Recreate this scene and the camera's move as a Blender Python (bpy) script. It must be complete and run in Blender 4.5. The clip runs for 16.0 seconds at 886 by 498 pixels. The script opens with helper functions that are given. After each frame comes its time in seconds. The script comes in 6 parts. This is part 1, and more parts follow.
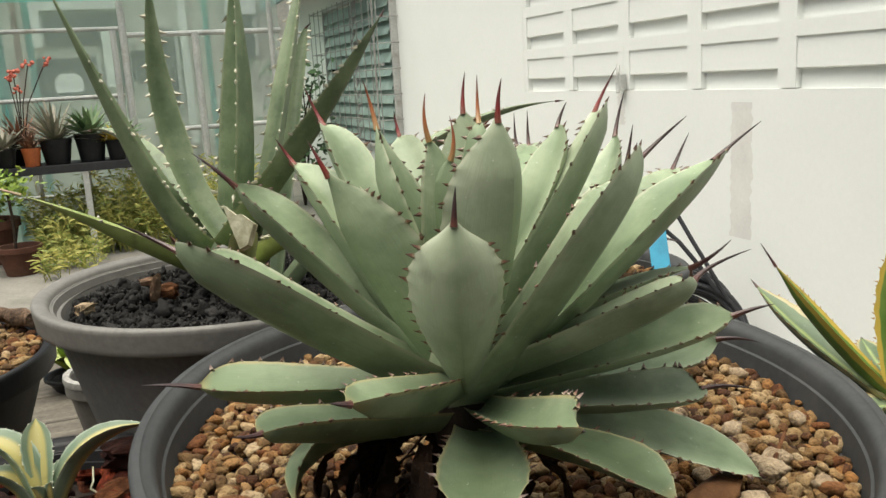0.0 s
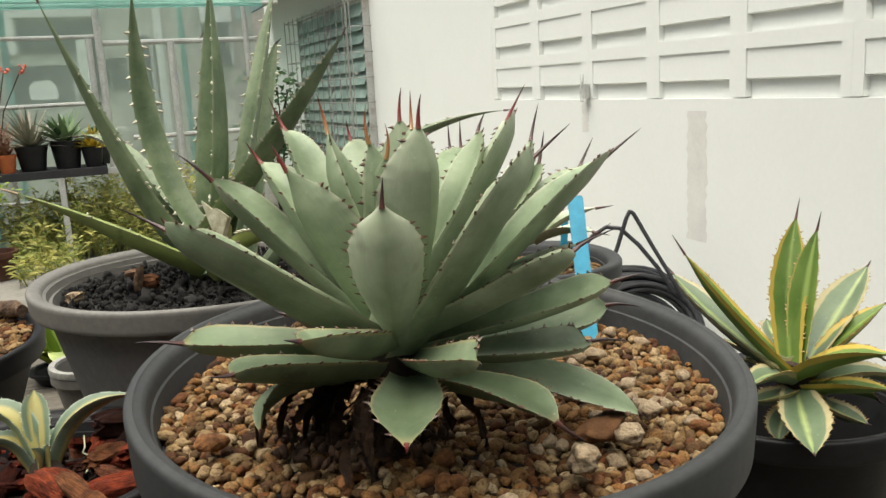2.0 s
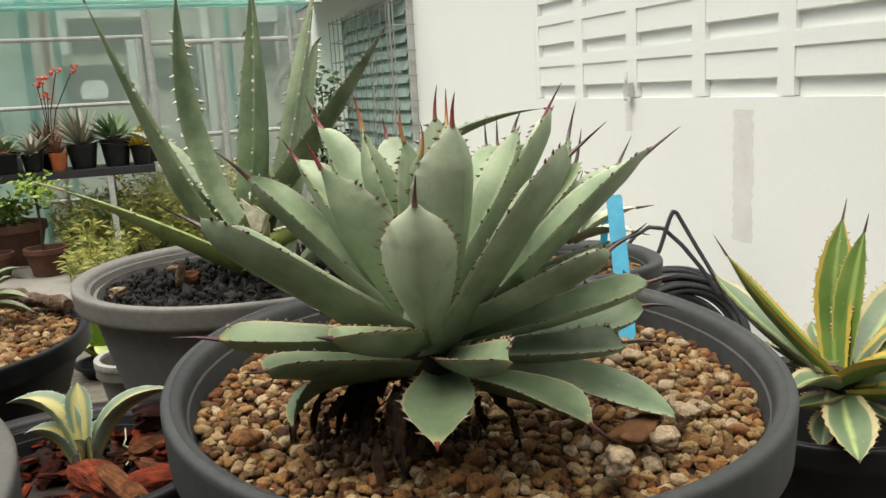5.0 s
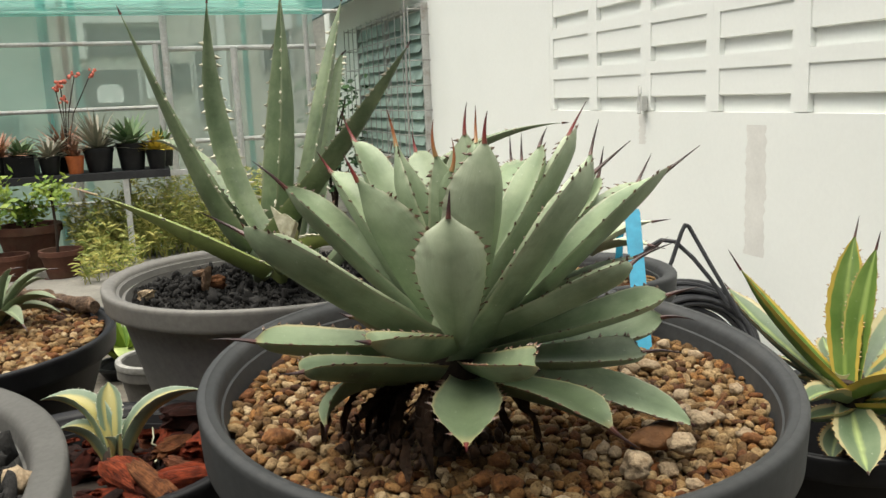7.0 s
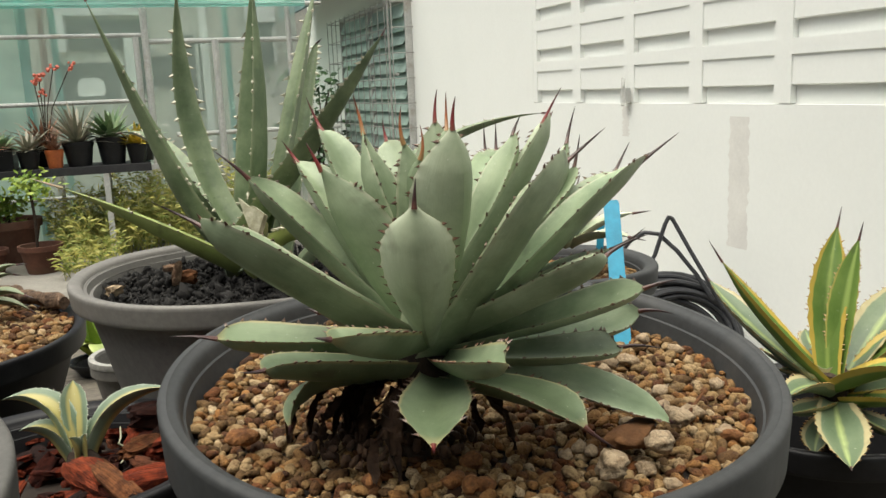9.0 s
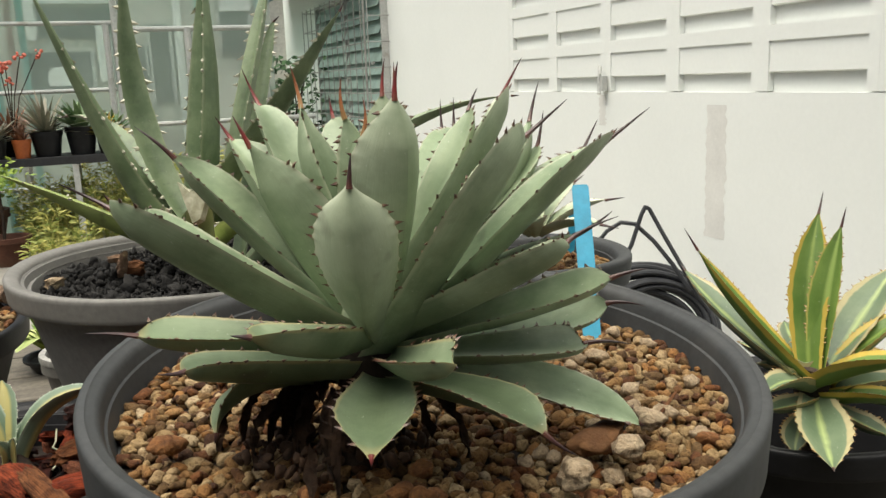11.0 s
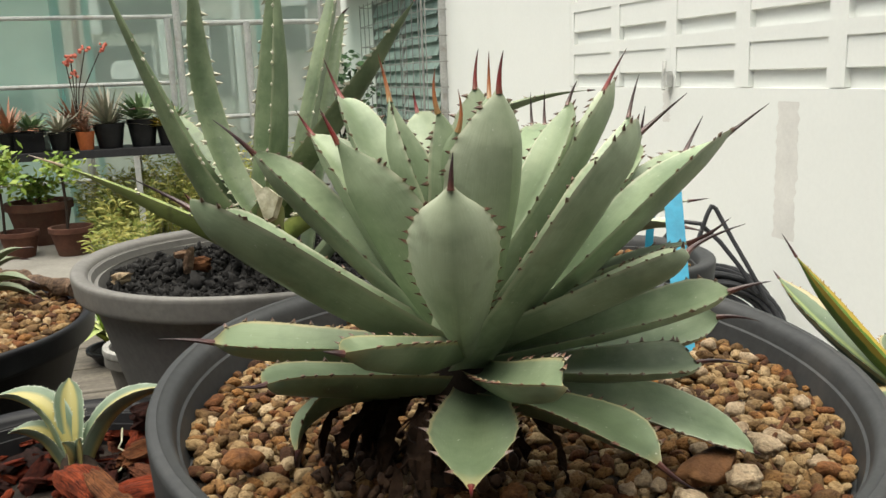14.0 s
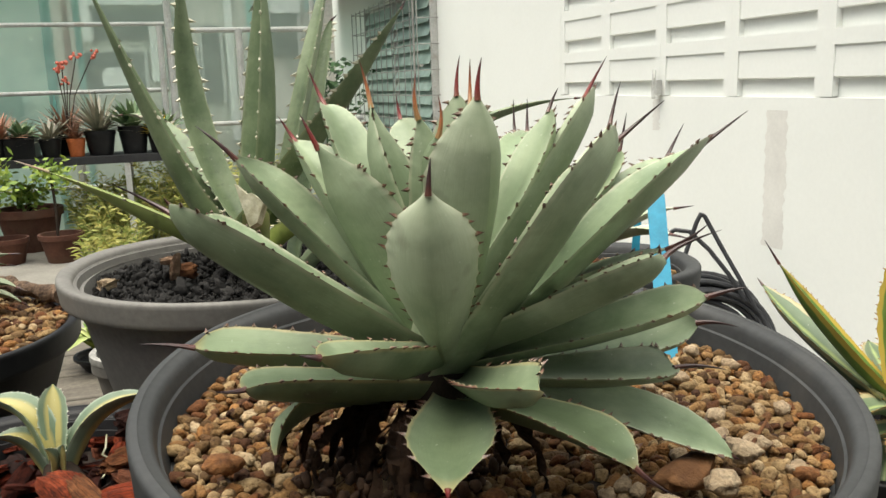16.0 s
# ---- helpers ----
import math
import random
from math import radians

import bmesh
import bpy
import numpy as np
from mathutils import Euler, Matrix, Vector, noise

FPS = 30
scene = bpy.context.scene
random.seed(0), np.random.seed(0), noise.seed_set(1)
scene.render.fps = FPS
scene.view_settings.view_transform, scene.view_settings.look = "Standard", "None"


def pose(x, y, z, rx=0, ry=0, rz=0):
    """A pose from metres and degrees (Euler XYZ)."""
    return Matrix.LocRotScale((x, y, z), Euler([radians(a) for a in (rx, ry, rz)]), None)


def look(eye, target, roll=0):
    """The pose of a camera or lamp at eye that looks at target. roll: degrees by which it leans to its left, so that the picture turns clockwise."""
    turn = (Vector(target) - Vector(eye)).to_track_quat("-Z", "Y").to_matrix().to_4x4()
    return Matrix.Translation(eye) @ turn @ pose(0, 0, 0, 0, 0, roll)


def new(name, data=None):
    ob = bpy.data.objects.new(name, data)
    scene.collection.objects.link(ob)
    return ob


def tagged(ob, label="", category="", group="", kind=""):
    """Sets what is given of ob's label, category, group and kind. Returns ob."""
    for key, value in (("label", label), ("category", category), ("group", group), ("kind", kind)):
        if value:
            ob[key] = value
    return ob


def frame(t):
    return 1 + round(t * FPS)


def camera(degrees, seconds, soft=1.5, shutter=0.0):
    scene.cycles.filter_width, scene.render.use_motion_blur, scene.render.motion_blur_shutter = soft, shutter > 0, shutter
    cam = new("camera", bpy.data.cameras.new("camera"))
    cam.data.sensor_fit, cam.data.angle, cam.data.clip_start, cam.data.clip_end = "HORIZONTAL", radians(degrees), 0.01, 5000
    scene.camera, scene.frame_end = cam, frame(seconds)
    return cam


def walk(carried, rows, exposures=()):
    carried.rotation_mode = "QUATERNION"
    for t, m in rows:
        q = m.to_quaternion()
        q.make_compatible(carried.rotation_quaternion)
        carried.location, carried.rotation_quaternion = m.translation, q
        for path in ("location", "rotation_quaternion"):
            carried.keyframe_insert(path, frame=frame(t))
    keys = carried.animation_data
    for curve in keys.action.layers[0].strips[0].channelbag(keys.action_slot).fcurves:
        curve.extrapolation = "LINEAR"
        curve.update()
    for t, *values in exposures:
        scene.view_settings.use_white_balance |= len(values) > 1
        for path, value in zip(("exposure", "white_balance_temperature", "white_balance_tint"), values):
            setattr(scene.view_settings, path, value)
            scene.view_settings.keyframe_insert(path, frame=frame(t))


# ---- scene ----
# ---------------------------------------------------------------- camera
cam = camera(55.0, 16.0, soft=1.5)
ROWS = [
    (0.0, 0.0298, 0.1330, 1.0913, 78.57, 3.21, -20.77),
    (0.5, 0.0273, 0.1360, 1.0906, 78.52, 2.88, -19.50),
    (1.0, 0.0333, 0.1365, 1.0894, 78.36, 3.21, -19.68),
    (1.5, -0.0065, 0.0113, 1.1000, 79.62, 3.22, -20.00),
    (2.0, 0.0148, 0.0195, 1.0946, 79.00, 3.06, -22.32),
    (2.5, 0.0215, 0.0311, 1.0915, 78.52, 2.75, -22.25),
    (3.0, 0.0184, 0.0167, 1.0951, 78.79, 3.10, -21.36),
    (3.5, 0.0263, 0.0193, 1.0927, 78.93, 3.54, -19.86),
    (4.0, 0.0337, 0.0283, 1.0899, 78.90, 3.56, -19.33),
    (6.5, -0.0029, 0.0014, 1.1002, 79.62, 2.18, -19.34),
    (7.0, -0.0000, 0.0001, 1.1000, 79.70, 2.26, -18.65),
    (7.5, 0.0164, 0.0001, 1.0975, 79.64, 2.57, -18.90),
    (8.0, 0.0170, 0.0064, 1.0958, 79.52, 2.54, -19.34),
    (10.5, 0.0282, 0.0478, 1.0862, 78.81, 2.07, -19.95),
    (11.0, 0.0541, 0.0621, 1.0800, 78.62, 2.21, -21.01),
    (11.5, 0.0427, 0.0575, 1.0817, 78.29, 2.05, -21.03),
    (12.0, 0.0023, 0.0181, 1.0959, 79.11, 1.96, -19.43),
    (12.5, 0.0450, 0.1042, 1.0810, 78.87, 1.54, -19.14),
    (13.0, 0.0425, 0.1131, 1.0779, 78.49, 2.17, -17.36),
    (13.5, 0.0460, 0.1101, 1.0785, 78.44, 2.03, -17.98),
    (14.0, 0.0433, 0.1086, 1.0791, 78.41, 1.97, -17.49),
    (14.5, 0.0384, 0.1009, 1.0805, 78.71, 1.79, -17.48),
    (15.0, 0.0320, 0.1020, 1.0805, 78.84, 1.49, -18.22),
    (15.5, 0.0288, 0.1029, 1.0815, 78.95, 1.48, -17.99),
    (16.0, 0.0489, 0.1044, 1.0781, 78.92, 1.77, -17.98),
]
EXPOSURE = 0.36
walk(cam, [(t, pose(x, y, z, a, b, c)) for t, x, y, z, a, b, c in ROWS], [(t, EXPOSURE + e, 6650, 5) for t, e in ((0.0, 0.0), (12.0, 0.0), (12.5, -0.19), (13.0, -0.04), (13.5, 0.03), (15.0, 0.09), (16.0, 0.14))])

# ---------------------------------------------------------------- light
world = bpy.data.worlds.new("overcast_sky")
scene.world = world
world.use_nodes = True
wn = world.node_tree.nodes
sky = wn.new("ShaderNodeTexSky")
sky.sky_type = "NISHITA"
sky.sun_disc = False
sky.sun_elevation = radians(77)
sky.sun_rotation = radians(269)
sky.air_density, sky.dust_density, sky.ozone_density = 1.0, 8.0, 0.3
world.node_tree.links.new(sky.outputs[0], wn["Background"].inputs[0])
wn["Background"].inputs[1].default_value = 0.085
sun = new("sun", bpy.data.lights.new("sun", "SUN"))
sun.data.energy, sun.data.angle, sun.data.color = 4.8, radians(75), (1.0, 0.972, 0.925)
sun.matrix_world = look((-0.8, 0.62, 6.8), (0.2, 0.6, 0.8))

# ---------------------------------------------------------------- helpers for meshes


def part(name, bm, material, parent=None, label="", smooth=True):
    """Links a bmesh as one mesh object."""
    me = bpy.data.meshes.new(name)
    bm.normal_update()
    bm.to_mesh(me)
    bm.free()
    for mat in material if isinstance(material, (list, tuple)) else [material]:
        me.materials.append(mat)
    if smooth:
        me.polygons.foreach_set("use_smooth", [True] * len(me.polygons))
        me.set_sharp_from_angle(angle=radians(40))
    ob = new(name, me)
    if parent is not None:
        ob.parent = parent
    if label:
        ob["label"] = label
    return ob


def share(name, me, parent, m):
    ob = new(name, me)
    ob.parent = parent
    ob.matrix_basis = m
    return ob


def empty(name, x, y, z, label, category, group="", kind=""):
    ob = new(name)
    ob.empty_display_size = 0.05
    ob.location = (x, y, z)
    return tagged(ob, label, category, group, kind)


def box(bm, x0, x1, y0, y1, z0, z1, bevel=0.0, m=None):
    vs = [bm.verts.new((x, y, z)) for x in (x0, x1) for y in (y0, y1) for z in (z0, z1)]
    fs = [bm.faces.new([vs[i] for i in f]) for f in
          ((0, 1, 3, 2), (4, 6, 7, 5), (0, 4, 5, 1), (2, 3, 7, 6), (0, 2, 6, 4), (1, 5, 7, 3))]
    if bevel:
        bmesh.ops.bevel(bm, geom=list({e for f in fs for e in f.edges}), offset=bevel, segments=2, affect="EDGES", profile=0.5)
    if m is not None:
        bmesh.ops.transform(bm, matrix=m, verts=[v for v in bm.verts if v.is_valid])
    return bm


def boxed(name, size, material, parent=None, bevel=0.003, label=""):
    x0, x1, y0, y1, z0, z1 = size
    return part(name, box(bmesh.new(), x0, x1, y0, y1, z0, z1, bevel), material, parent, label, smooth=False)


def lathe(profile, seg=128, wobble=0.0):
    """A body turned about z from (radius, height) pairs."""
    bm = bmesh.new()
    rings = []
    for r, z in profile:
        rings.append([bm.verts.new((r * math.cos(2 * math.pi * i / seg), r * math.sin(2 * math.pi * i / seg),
                                    z + wobble * math.sin(3 * 2 * math.pi * i / seg))) for i in range(seg)])
    for a, b in zip(rings, rings[1:]):
        for i in range(seg):
            bm.faces.new((a[i], a[(i + 1) % seg], b[(i + 1) % seg], b[i]))
    return bm


def tube(bm, points, radius, seg=8, taper=None):
    """A tube through points; taper gives a factor at each point."""
    pts = [Vector(p) for p in points]
    rings = []
    side = None
    for i, p in enumerate(pts):
        t = (pts[min(i + 1, len(pts) - 1)] - pts[max(i - 1, 0)]).normalized()
        if side is None:
            side = t.orthogonal().normalized()
        side = (side - t * side.dot(t)).normalized()
        up = t.cross(side)
        r = radius * (taper[i] if taper else 1.0)
        rings.append([bm.verts.new(p + side * math.cos(2 * math.pi * k / seg) * r + up * math.sin(2 * math.pi * k / seg) * r)
                      for k in range(seg)])
    for a, b in zip(rings, rings[1:]):
        for k in range(seg):
            bm.faces.new((a[k], a[(k + 1) % seg], b[(k + 1) % seg], b[k]))
    bm.faces.new(list(reversed(rings[0])))
    bm.faces.new(rings[-1])
    return bm


def bez(b, m, t, s):
    """The curve from b through m at its middle to t."""
    c = m * 2 - (b + t) * 0.5
    return b * (1 - s) ** 2 + c * 2 * s * (1 - s) + t * s * s


def bez_dir(b, m, t, s):
    c = m * 2 - (b + t) * 0.5
    return ((c - b) * 2 * (1 - s) + (t - c) * 2 * s).normalized()


def lerp_table(table, s):
    """A smooth curve through the (place, value) pairs."""
    for i, ((a, va), (b, vb)) in enumerate(zip(table, table[1:])):
        if s <= b:
            k, h = (s - a) / (b - a), b - a
            pa, pva = table[i - 1] if i else (a - h, va)
            nb, nvb = table[i + 2] if i + 2 < len(table) else (b + h, vb)
            ma, mb = (vb - pva) / (b - pa) * h, (nvb - va) / (nb - a) * h
            return (2 * k ** 3 - 3 * k * k + 1) * va + (k ** 3 - 2 * k * k + k) * ma + (3 * k * k - 2 * k ** 3) * vb + (k ** 3 - k * k) * mb
    return table[-1][1]


# ---------------------------------------------------------------- materials


def material(name, rough=0.6, metal=0.0, spec=0.5):
    mat = bpy.data.materials.new(name)
    mat.use_nodes = True
    bsdf = mat.node_tree.nodes["Principled BSDF"]
    bsdf.inputs["Roughness"].default_value = rough
    bsdf.inputs["Metallic"].default_value = metal
    bsdf.inputs["Specular IOR Level"].default_value = spec
    return mat, mat.node_tree.nodes, mat.node_tree.links, bsdf


def ramp(nodes, stops):
    node = nodes.new("ShaderNodeValToRGB")
    els = node.color_ramp.elements
    while len(els) < len(stops):
        els.new(0.5)
    for el, (p, c) in zip(els, stops):
        el.position, el.color = p, (*c, 1)
    return node


def noise_tex(nodes, links, scale, detail=4.0, rough=0.55, coord="Object", stretch=None):
    # world position, so that grain keeps its real size on every piece
    place = nodes.new("ShaderNodeNewGeometry").outputs["Position"] if coord == "Object" else nodes.new("ShaderNodeTexCoord").outputs[coord]
    tex = nodes.new("ShaderNodeTexNoise")
    tex.inputs["Scale"].default_value = scale
    tex.inputs["Detail"].default_value = detail
    tex.inputs["Roughness"].default_value = rough
    if stretch:
        mp = nodes.new("ShaderNodeMapping")
        mp.inputs["Scale"].default_value = stretch
        links.new(place, mp.inputs[0])
        links.new(mp.outputs[0], tex.inputs["Vector"])
    else:
        links.new(place, tex.inputs["Vector"])
    return tex


def mixed(nodes, links, fac, a, b, mode="MIX"):
    node = nodes.new("ShaderNodeMix")
    node.data_type, node.blend_type = "RGBA", mode
    for sock, val in ((node.inputs[0], fac), (node.inputs[6], a), (node.inputs[7], b)):
        if hasattr(val, "is_linked"):
            links.new(val, sock)
        else:
            sock.default_value = val if isinstance(val, float) else (*val, 1)
    return node.outputs[2]


def bump(nodes, links, bsdf, height, strength=0.3, distance=0.002):
    node = nodes.new("ShaderNodeBump")
    node.inputs["Strength"].default_value = strength
    node.inputs["Distance"].default_value = distance
    links.new(height, node.inputs["Height"])
    links.new(node.outputs[0], bsdf.inputs["Normal"])


def surface(name, dark, light, scale=8.0, fine=80.0, rough=0.7, bump_s=0.25, bump_d=0.002, metal=0.0, spec=0.4, stain=None, stain_scale=2.0, stretch=None, fine_depth=0.18):
    """A two-scale mottled surface with fine relief."""
    mat, n, l, b = material(name, rough, metal, spec)
    big = noise_tex(n, l, scale, 5, 0.6, stretch=stretch)
    small = noise_tex(n, l, fine, 4, 0.6)
    r = ramp(n, [(0.3, dark), (0.72, light)])
    l.new(big.outputs["Fac"], r.inputs[0])
    r2 = ramp(n, [(0.3, (1 - fine_depth,) * 3), (0.7, (1 + fine_depth * 0.45,) * 3)])
    l.new(small.outputs["Fac"], r2.inputs[0])
    col = mixed(n, l, 1.0, r.outputs[0], r2.outputs[0], "MULTIPLY")
    if stain:
        st = noise_tex(n, l, stain_scale, 6, 0.65)
        sr = ramp(n, [(0.55, (0, 0, 0)), (0.75, (1, 1, 1))])
        l.new(st.outputs["Fac"], sr.inputs[0])
        col = mixed(n, l, sr.outputs[0], col, stain)
    l.new(col, b.inputs["Base Color"])
    bump(n, l, b, small.outputs["Fac"], bump_s, bump_d)
    return mat


def leaf_material(name, body, pale, margin, margin_width, rough=0.5, centre=None, centre_width=0.0, marks=0.45, prints=0.0, wobble=0.05, tip=None):
    """Fleshy leaf: waxy bloom, old press marks, a margin line, and an optional centre stripe. U runs across the leaf, V along it."""
    mat, n, l, b = material(name, rough, 0.0, 0.35)
    uv = n.new("ShaderNodeUVMap")
    sep = n.new("ShaderNodeSeparateXYZ")
    l.new(uv.outputs[0], sep.inputs[0])
    off = n.new("ShaderNodeMath")
    off.operation = "SUBTRACT"
    l.new(sep.outputs[0], off.inputs[0])
    off.inputs[1].default_value = 0.5
    ab = n.new("ShaderNodeMath")
    ab.operation = "ABSOLUTE"
    l.new(off.outputs[0], ab.inputs[0])
    wob = noise_tex(n, l, 60.0, 3, 0.5)
    wa = n.new("ShaderNodeMath")
    wa.operation = "MULTIPLY_ADD"
    l.new(wob.outputs["Fac"], wa.inputs[0])
    wa.inputs[1].default_value = wobble
    l.new(ab.outputs[0], wa.inputs[2])
    bloom = noise_tex(n, l, 22.0, 5, 0.6)
    br = ramp(n, [(0.37, body), (0.63, pale)])
    l.new(bloom.outputs["Fac"], br.inputs[0])
    col = br.outputs[0]
    fibre = noise_tex(n, l, 5.0, 5, 0.7, "UV", (26.0, 1.2, 1.0))
    fr = ramp(n, [(0.3, (0.86, 0.88, 0.84)), (0.7, (1.06, 1.06, 1.06))])
    l.new(fibre.outputs["Fac"], fr.inputs[0])
    col = mixed(n, l, 1.0, col, fr.outputs[0], "MULTIPLY")
    # paler waxed edges, with cup shading painted in as a darker middle
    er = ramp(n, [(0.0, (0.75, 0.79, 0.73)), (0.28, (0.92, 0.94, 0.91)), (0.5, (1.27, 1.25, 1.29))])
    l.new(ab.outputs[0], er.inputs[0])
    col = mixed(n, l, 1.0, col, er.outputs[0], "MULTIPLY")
    info = n.new("ShaderNodeObjectInfo")
    vr = ramp(n, [(0.0, (0.88, 0.92, 0.86)), (1.0, (1.08, 1.05, 1.08))])
    l.new(info.outputs["Random"], vr.inputs[0])
    col = mixed(n, l, 1.0, col, vr.outputs[0], "MULTIPLY")
    if prints:
        # dark marks that a neighbour's teeth pressed into the leaf while it was in bud
        row = n.new("ShaderNodeMath")
        row.operation = "MULTIPLY_ADD"
        l.new(sep.outputs[1], row.inputs[0])
        row.inputs[1].default_value = 17.0
        l.new(fibre.outputs["Fac"], row.inputs[2])
        fr2 = n.new("ShaderNodeMath")
        fr2.operation = "FRACT"
        l.new(row.outputs[0], fr2.inputs[0])
        pr = ramp(n, [(0.0, (0, 0, 0)), (0.45, (0, 0, 0)), (0.52, (prints,) * 3), (0.59, (0, 0, 0))])
        l.new(fr2.outputs[0], pr.inputs[0])
        lane = ramp(n, [(0.03, (0, 0, 0)), (0.07, (1, 1, 1)), (0.15, (1, 1, 1)), (0.20, (0, 0, 0))])
        l.new(wa.outputs[0], lane.inputs[0])
        col = mixed(n, l, mixed(n, l, 1.0, pr.outputs[0], lane.outputs[0], "MULTIPLY"), col, (0.05, 0.06, 0.04))
    if centre:
        cr = ramp(n, [(max(0.0, centre_width - 0.06) + wobble * 0.5, (1, 1, 1)), (centre_width + 0.05 + wobble * 0.5, (0, 0, 0))])
        l.new(wa.outputs[0], cr.inputs[0])
        col = mixed(n, l, cr.outputs[0], col, centre)
    mr = ramp(n, [(0.525 - margin_width - 0.03, (0, 0, 0)), (0.525 - margin_width, (1, 1, 1))])
    l.new(wa.outputs[0], mr.inputs[0])
    col = mixed(n, l, mr.outputs[0], col, margin)
    if tip:
        tr = ramp(n, [(0.88, (0, 0, 0)), (1.0, (0.7, 0.7, 0.7))])
        l.new(sep.outputs[1], tr.inputs[0])
        col = mixed(n, l, tr.outputs[0], col, tip)
    spot = noise_tex(n, l, 45.0, 2, 0.4)
    sr = ramp(n, [(0.66, (0, 0, 0)), (0.78, (marks, marks, marks))])
    l.new(spot.outputs["Fac"], sr.inputs[0])
    col = mixed(n, l, sr.outputs[0], col, (0.05, 0.055, 0.035))
    dust = noise_tex(n, l, 420.0, 2, 0.5)
    dr = ramp(n, [(0.70, (0, 0, 0)), (0.78, (0.4, 0.4, 0.4))])
    l.new(dust.outputs["Fac"], dr.inputs[0])
    col = mixed(n, l, dr.outputs[0], col, (0.55, 0.55, 0.48))
    l.new(col, b.inputs["Base Color"])
    grain = noise_tex(n, l, 260.0, 3, 0.6)
    bump(n, l, b, grain.outputs["Fac"], 0.12, 0.001)
    rr = ramp(n, [(0.3, (rough - 0.08,) * 3), (0.7, (rough + 0.12,) * 3)])
    l.new(bloom.outputs["Fac"], rr.inputs[0])
    l.new(rr.outputs[0], b.inputs["Roughness"])
    return mat


def along_material(name, stops, rough=0.4):
    """Colour that runs along V, for spines."""
    mat, n, l, b = material(name, rough, 0.0, 0.5)
    uv = n.new("ShaderNodeUVMap")
    sep = n.new("ShaderNodeSeparateXYZ")
    l.new(uv.outputs[0], sep.inputs[0])
    r = ramp(n, stops)
    l.new(sep.outputs[1], r.inputs[0])
    l.new(r.outputs[0], b.inputs["Base Color"])
    return mat


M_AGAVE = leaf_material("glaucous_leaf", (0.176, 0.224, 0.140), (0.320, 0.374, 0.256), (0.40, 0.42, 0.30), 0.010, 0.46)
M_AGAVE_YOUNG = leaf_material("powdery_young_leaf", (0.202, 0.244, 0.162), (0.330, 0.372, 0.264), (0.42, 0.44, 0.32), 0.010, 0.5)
# lower-leaf skin: olive age colour, darkened to paint shade under the rosette
M_AGAVE_OLD_SHADE = leaf_material("shade_darkened_old_leaf", (0.115, 0.150, 0.088), (0.205, 0.25, 0.16), (0.33, 0.30, 0.16), 0.016, 0.5, marks=0.5, tip=(0.34, 0.27, 0.12))
# the same skin darker again, painting a leaf shaded by those above
M_AGAVE_SHADE = leaf_material("shade_darkened_olive_leaf", (0.075, 0.100, 0.058), (0.14, 0.175, 0.108), (0.27, 0.25, 0.14), 0.016, 0.5, marks=0.5, tip=(0.24, 0.21, 0.10))
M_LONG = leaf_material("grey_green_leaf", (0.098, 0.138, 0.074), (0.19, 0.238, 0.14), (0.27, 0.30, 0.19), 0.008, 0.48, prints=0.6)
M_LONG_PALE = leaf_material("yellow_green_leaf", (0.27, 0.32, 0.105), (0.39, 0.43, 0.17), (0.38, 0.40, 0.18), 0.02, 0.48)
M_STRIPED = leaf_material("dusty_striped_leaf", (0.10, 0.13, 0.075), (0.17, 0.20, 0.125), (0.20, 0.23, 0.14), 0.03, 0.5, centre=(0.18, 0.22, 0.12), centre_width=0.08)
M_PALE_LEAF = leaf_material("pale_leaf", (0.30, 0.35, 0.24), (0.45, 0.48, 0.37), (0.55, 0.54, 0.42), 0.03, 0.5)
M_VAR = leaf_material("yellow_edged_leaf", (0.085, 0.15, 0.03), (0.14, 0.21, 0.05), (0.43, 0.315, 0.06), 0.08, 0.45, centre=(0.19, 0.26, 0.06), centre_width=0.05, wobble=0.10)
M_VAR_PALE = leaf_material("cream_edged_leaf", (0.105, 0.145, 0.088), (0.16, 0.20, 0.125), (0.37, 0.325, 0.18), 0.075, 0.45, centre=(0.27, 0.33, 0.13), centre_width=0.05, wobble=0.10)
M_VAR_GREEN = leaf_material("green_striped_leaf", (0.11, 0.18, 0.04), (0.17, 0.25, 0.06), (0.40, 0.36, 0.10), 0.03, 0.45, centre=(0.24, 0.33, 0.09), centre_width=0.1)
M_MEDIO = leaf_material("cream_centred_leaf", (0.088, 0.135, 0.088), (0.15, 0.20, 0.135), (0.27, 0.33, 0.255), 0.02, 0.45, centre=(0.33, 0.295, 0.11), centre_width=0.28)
M_SPINE_RED = along_material("red_spine", [(0.0, (0.15, 0.05, 0.03)), (0.3, (0.17, 0.016, 0.014)), (0.8, (0.07, 0.01, 0.01)), (1.0, (0.02, 0.007, 0.006))])
M_SPINE_ORANGE = along_material("orange_spine", [(0.0, (0.30, 0.19, 0.08)), (0.45, (0.30, 0.10, 0.035)), (1.0, (0.08, 0.02, 0.012))])
M_SPINE_DARK = along_material("dark_spine", [(0.0, (0.10, 0.035, 0.025)), (0.3, (0.04, 0.014, 0.013)), (1.0, (0.014, 0.008, 0.008))])
M_SPINE_PINK = along_material("pinkish_dry_tip", [(0.0, (0.28, 0.24, 0.11)), (0.4, (0.40, 0.26, 0.18)), (1.0, (0.55, 0.45, 0.38))])
M_TEETH = along_material("brown_teeth", [(0.0, (0.20, 0.165, 0.10)), (0.3, (0.11, 0.048, 0.028)), (1.0, (0.03, 0.011, 0.009))])
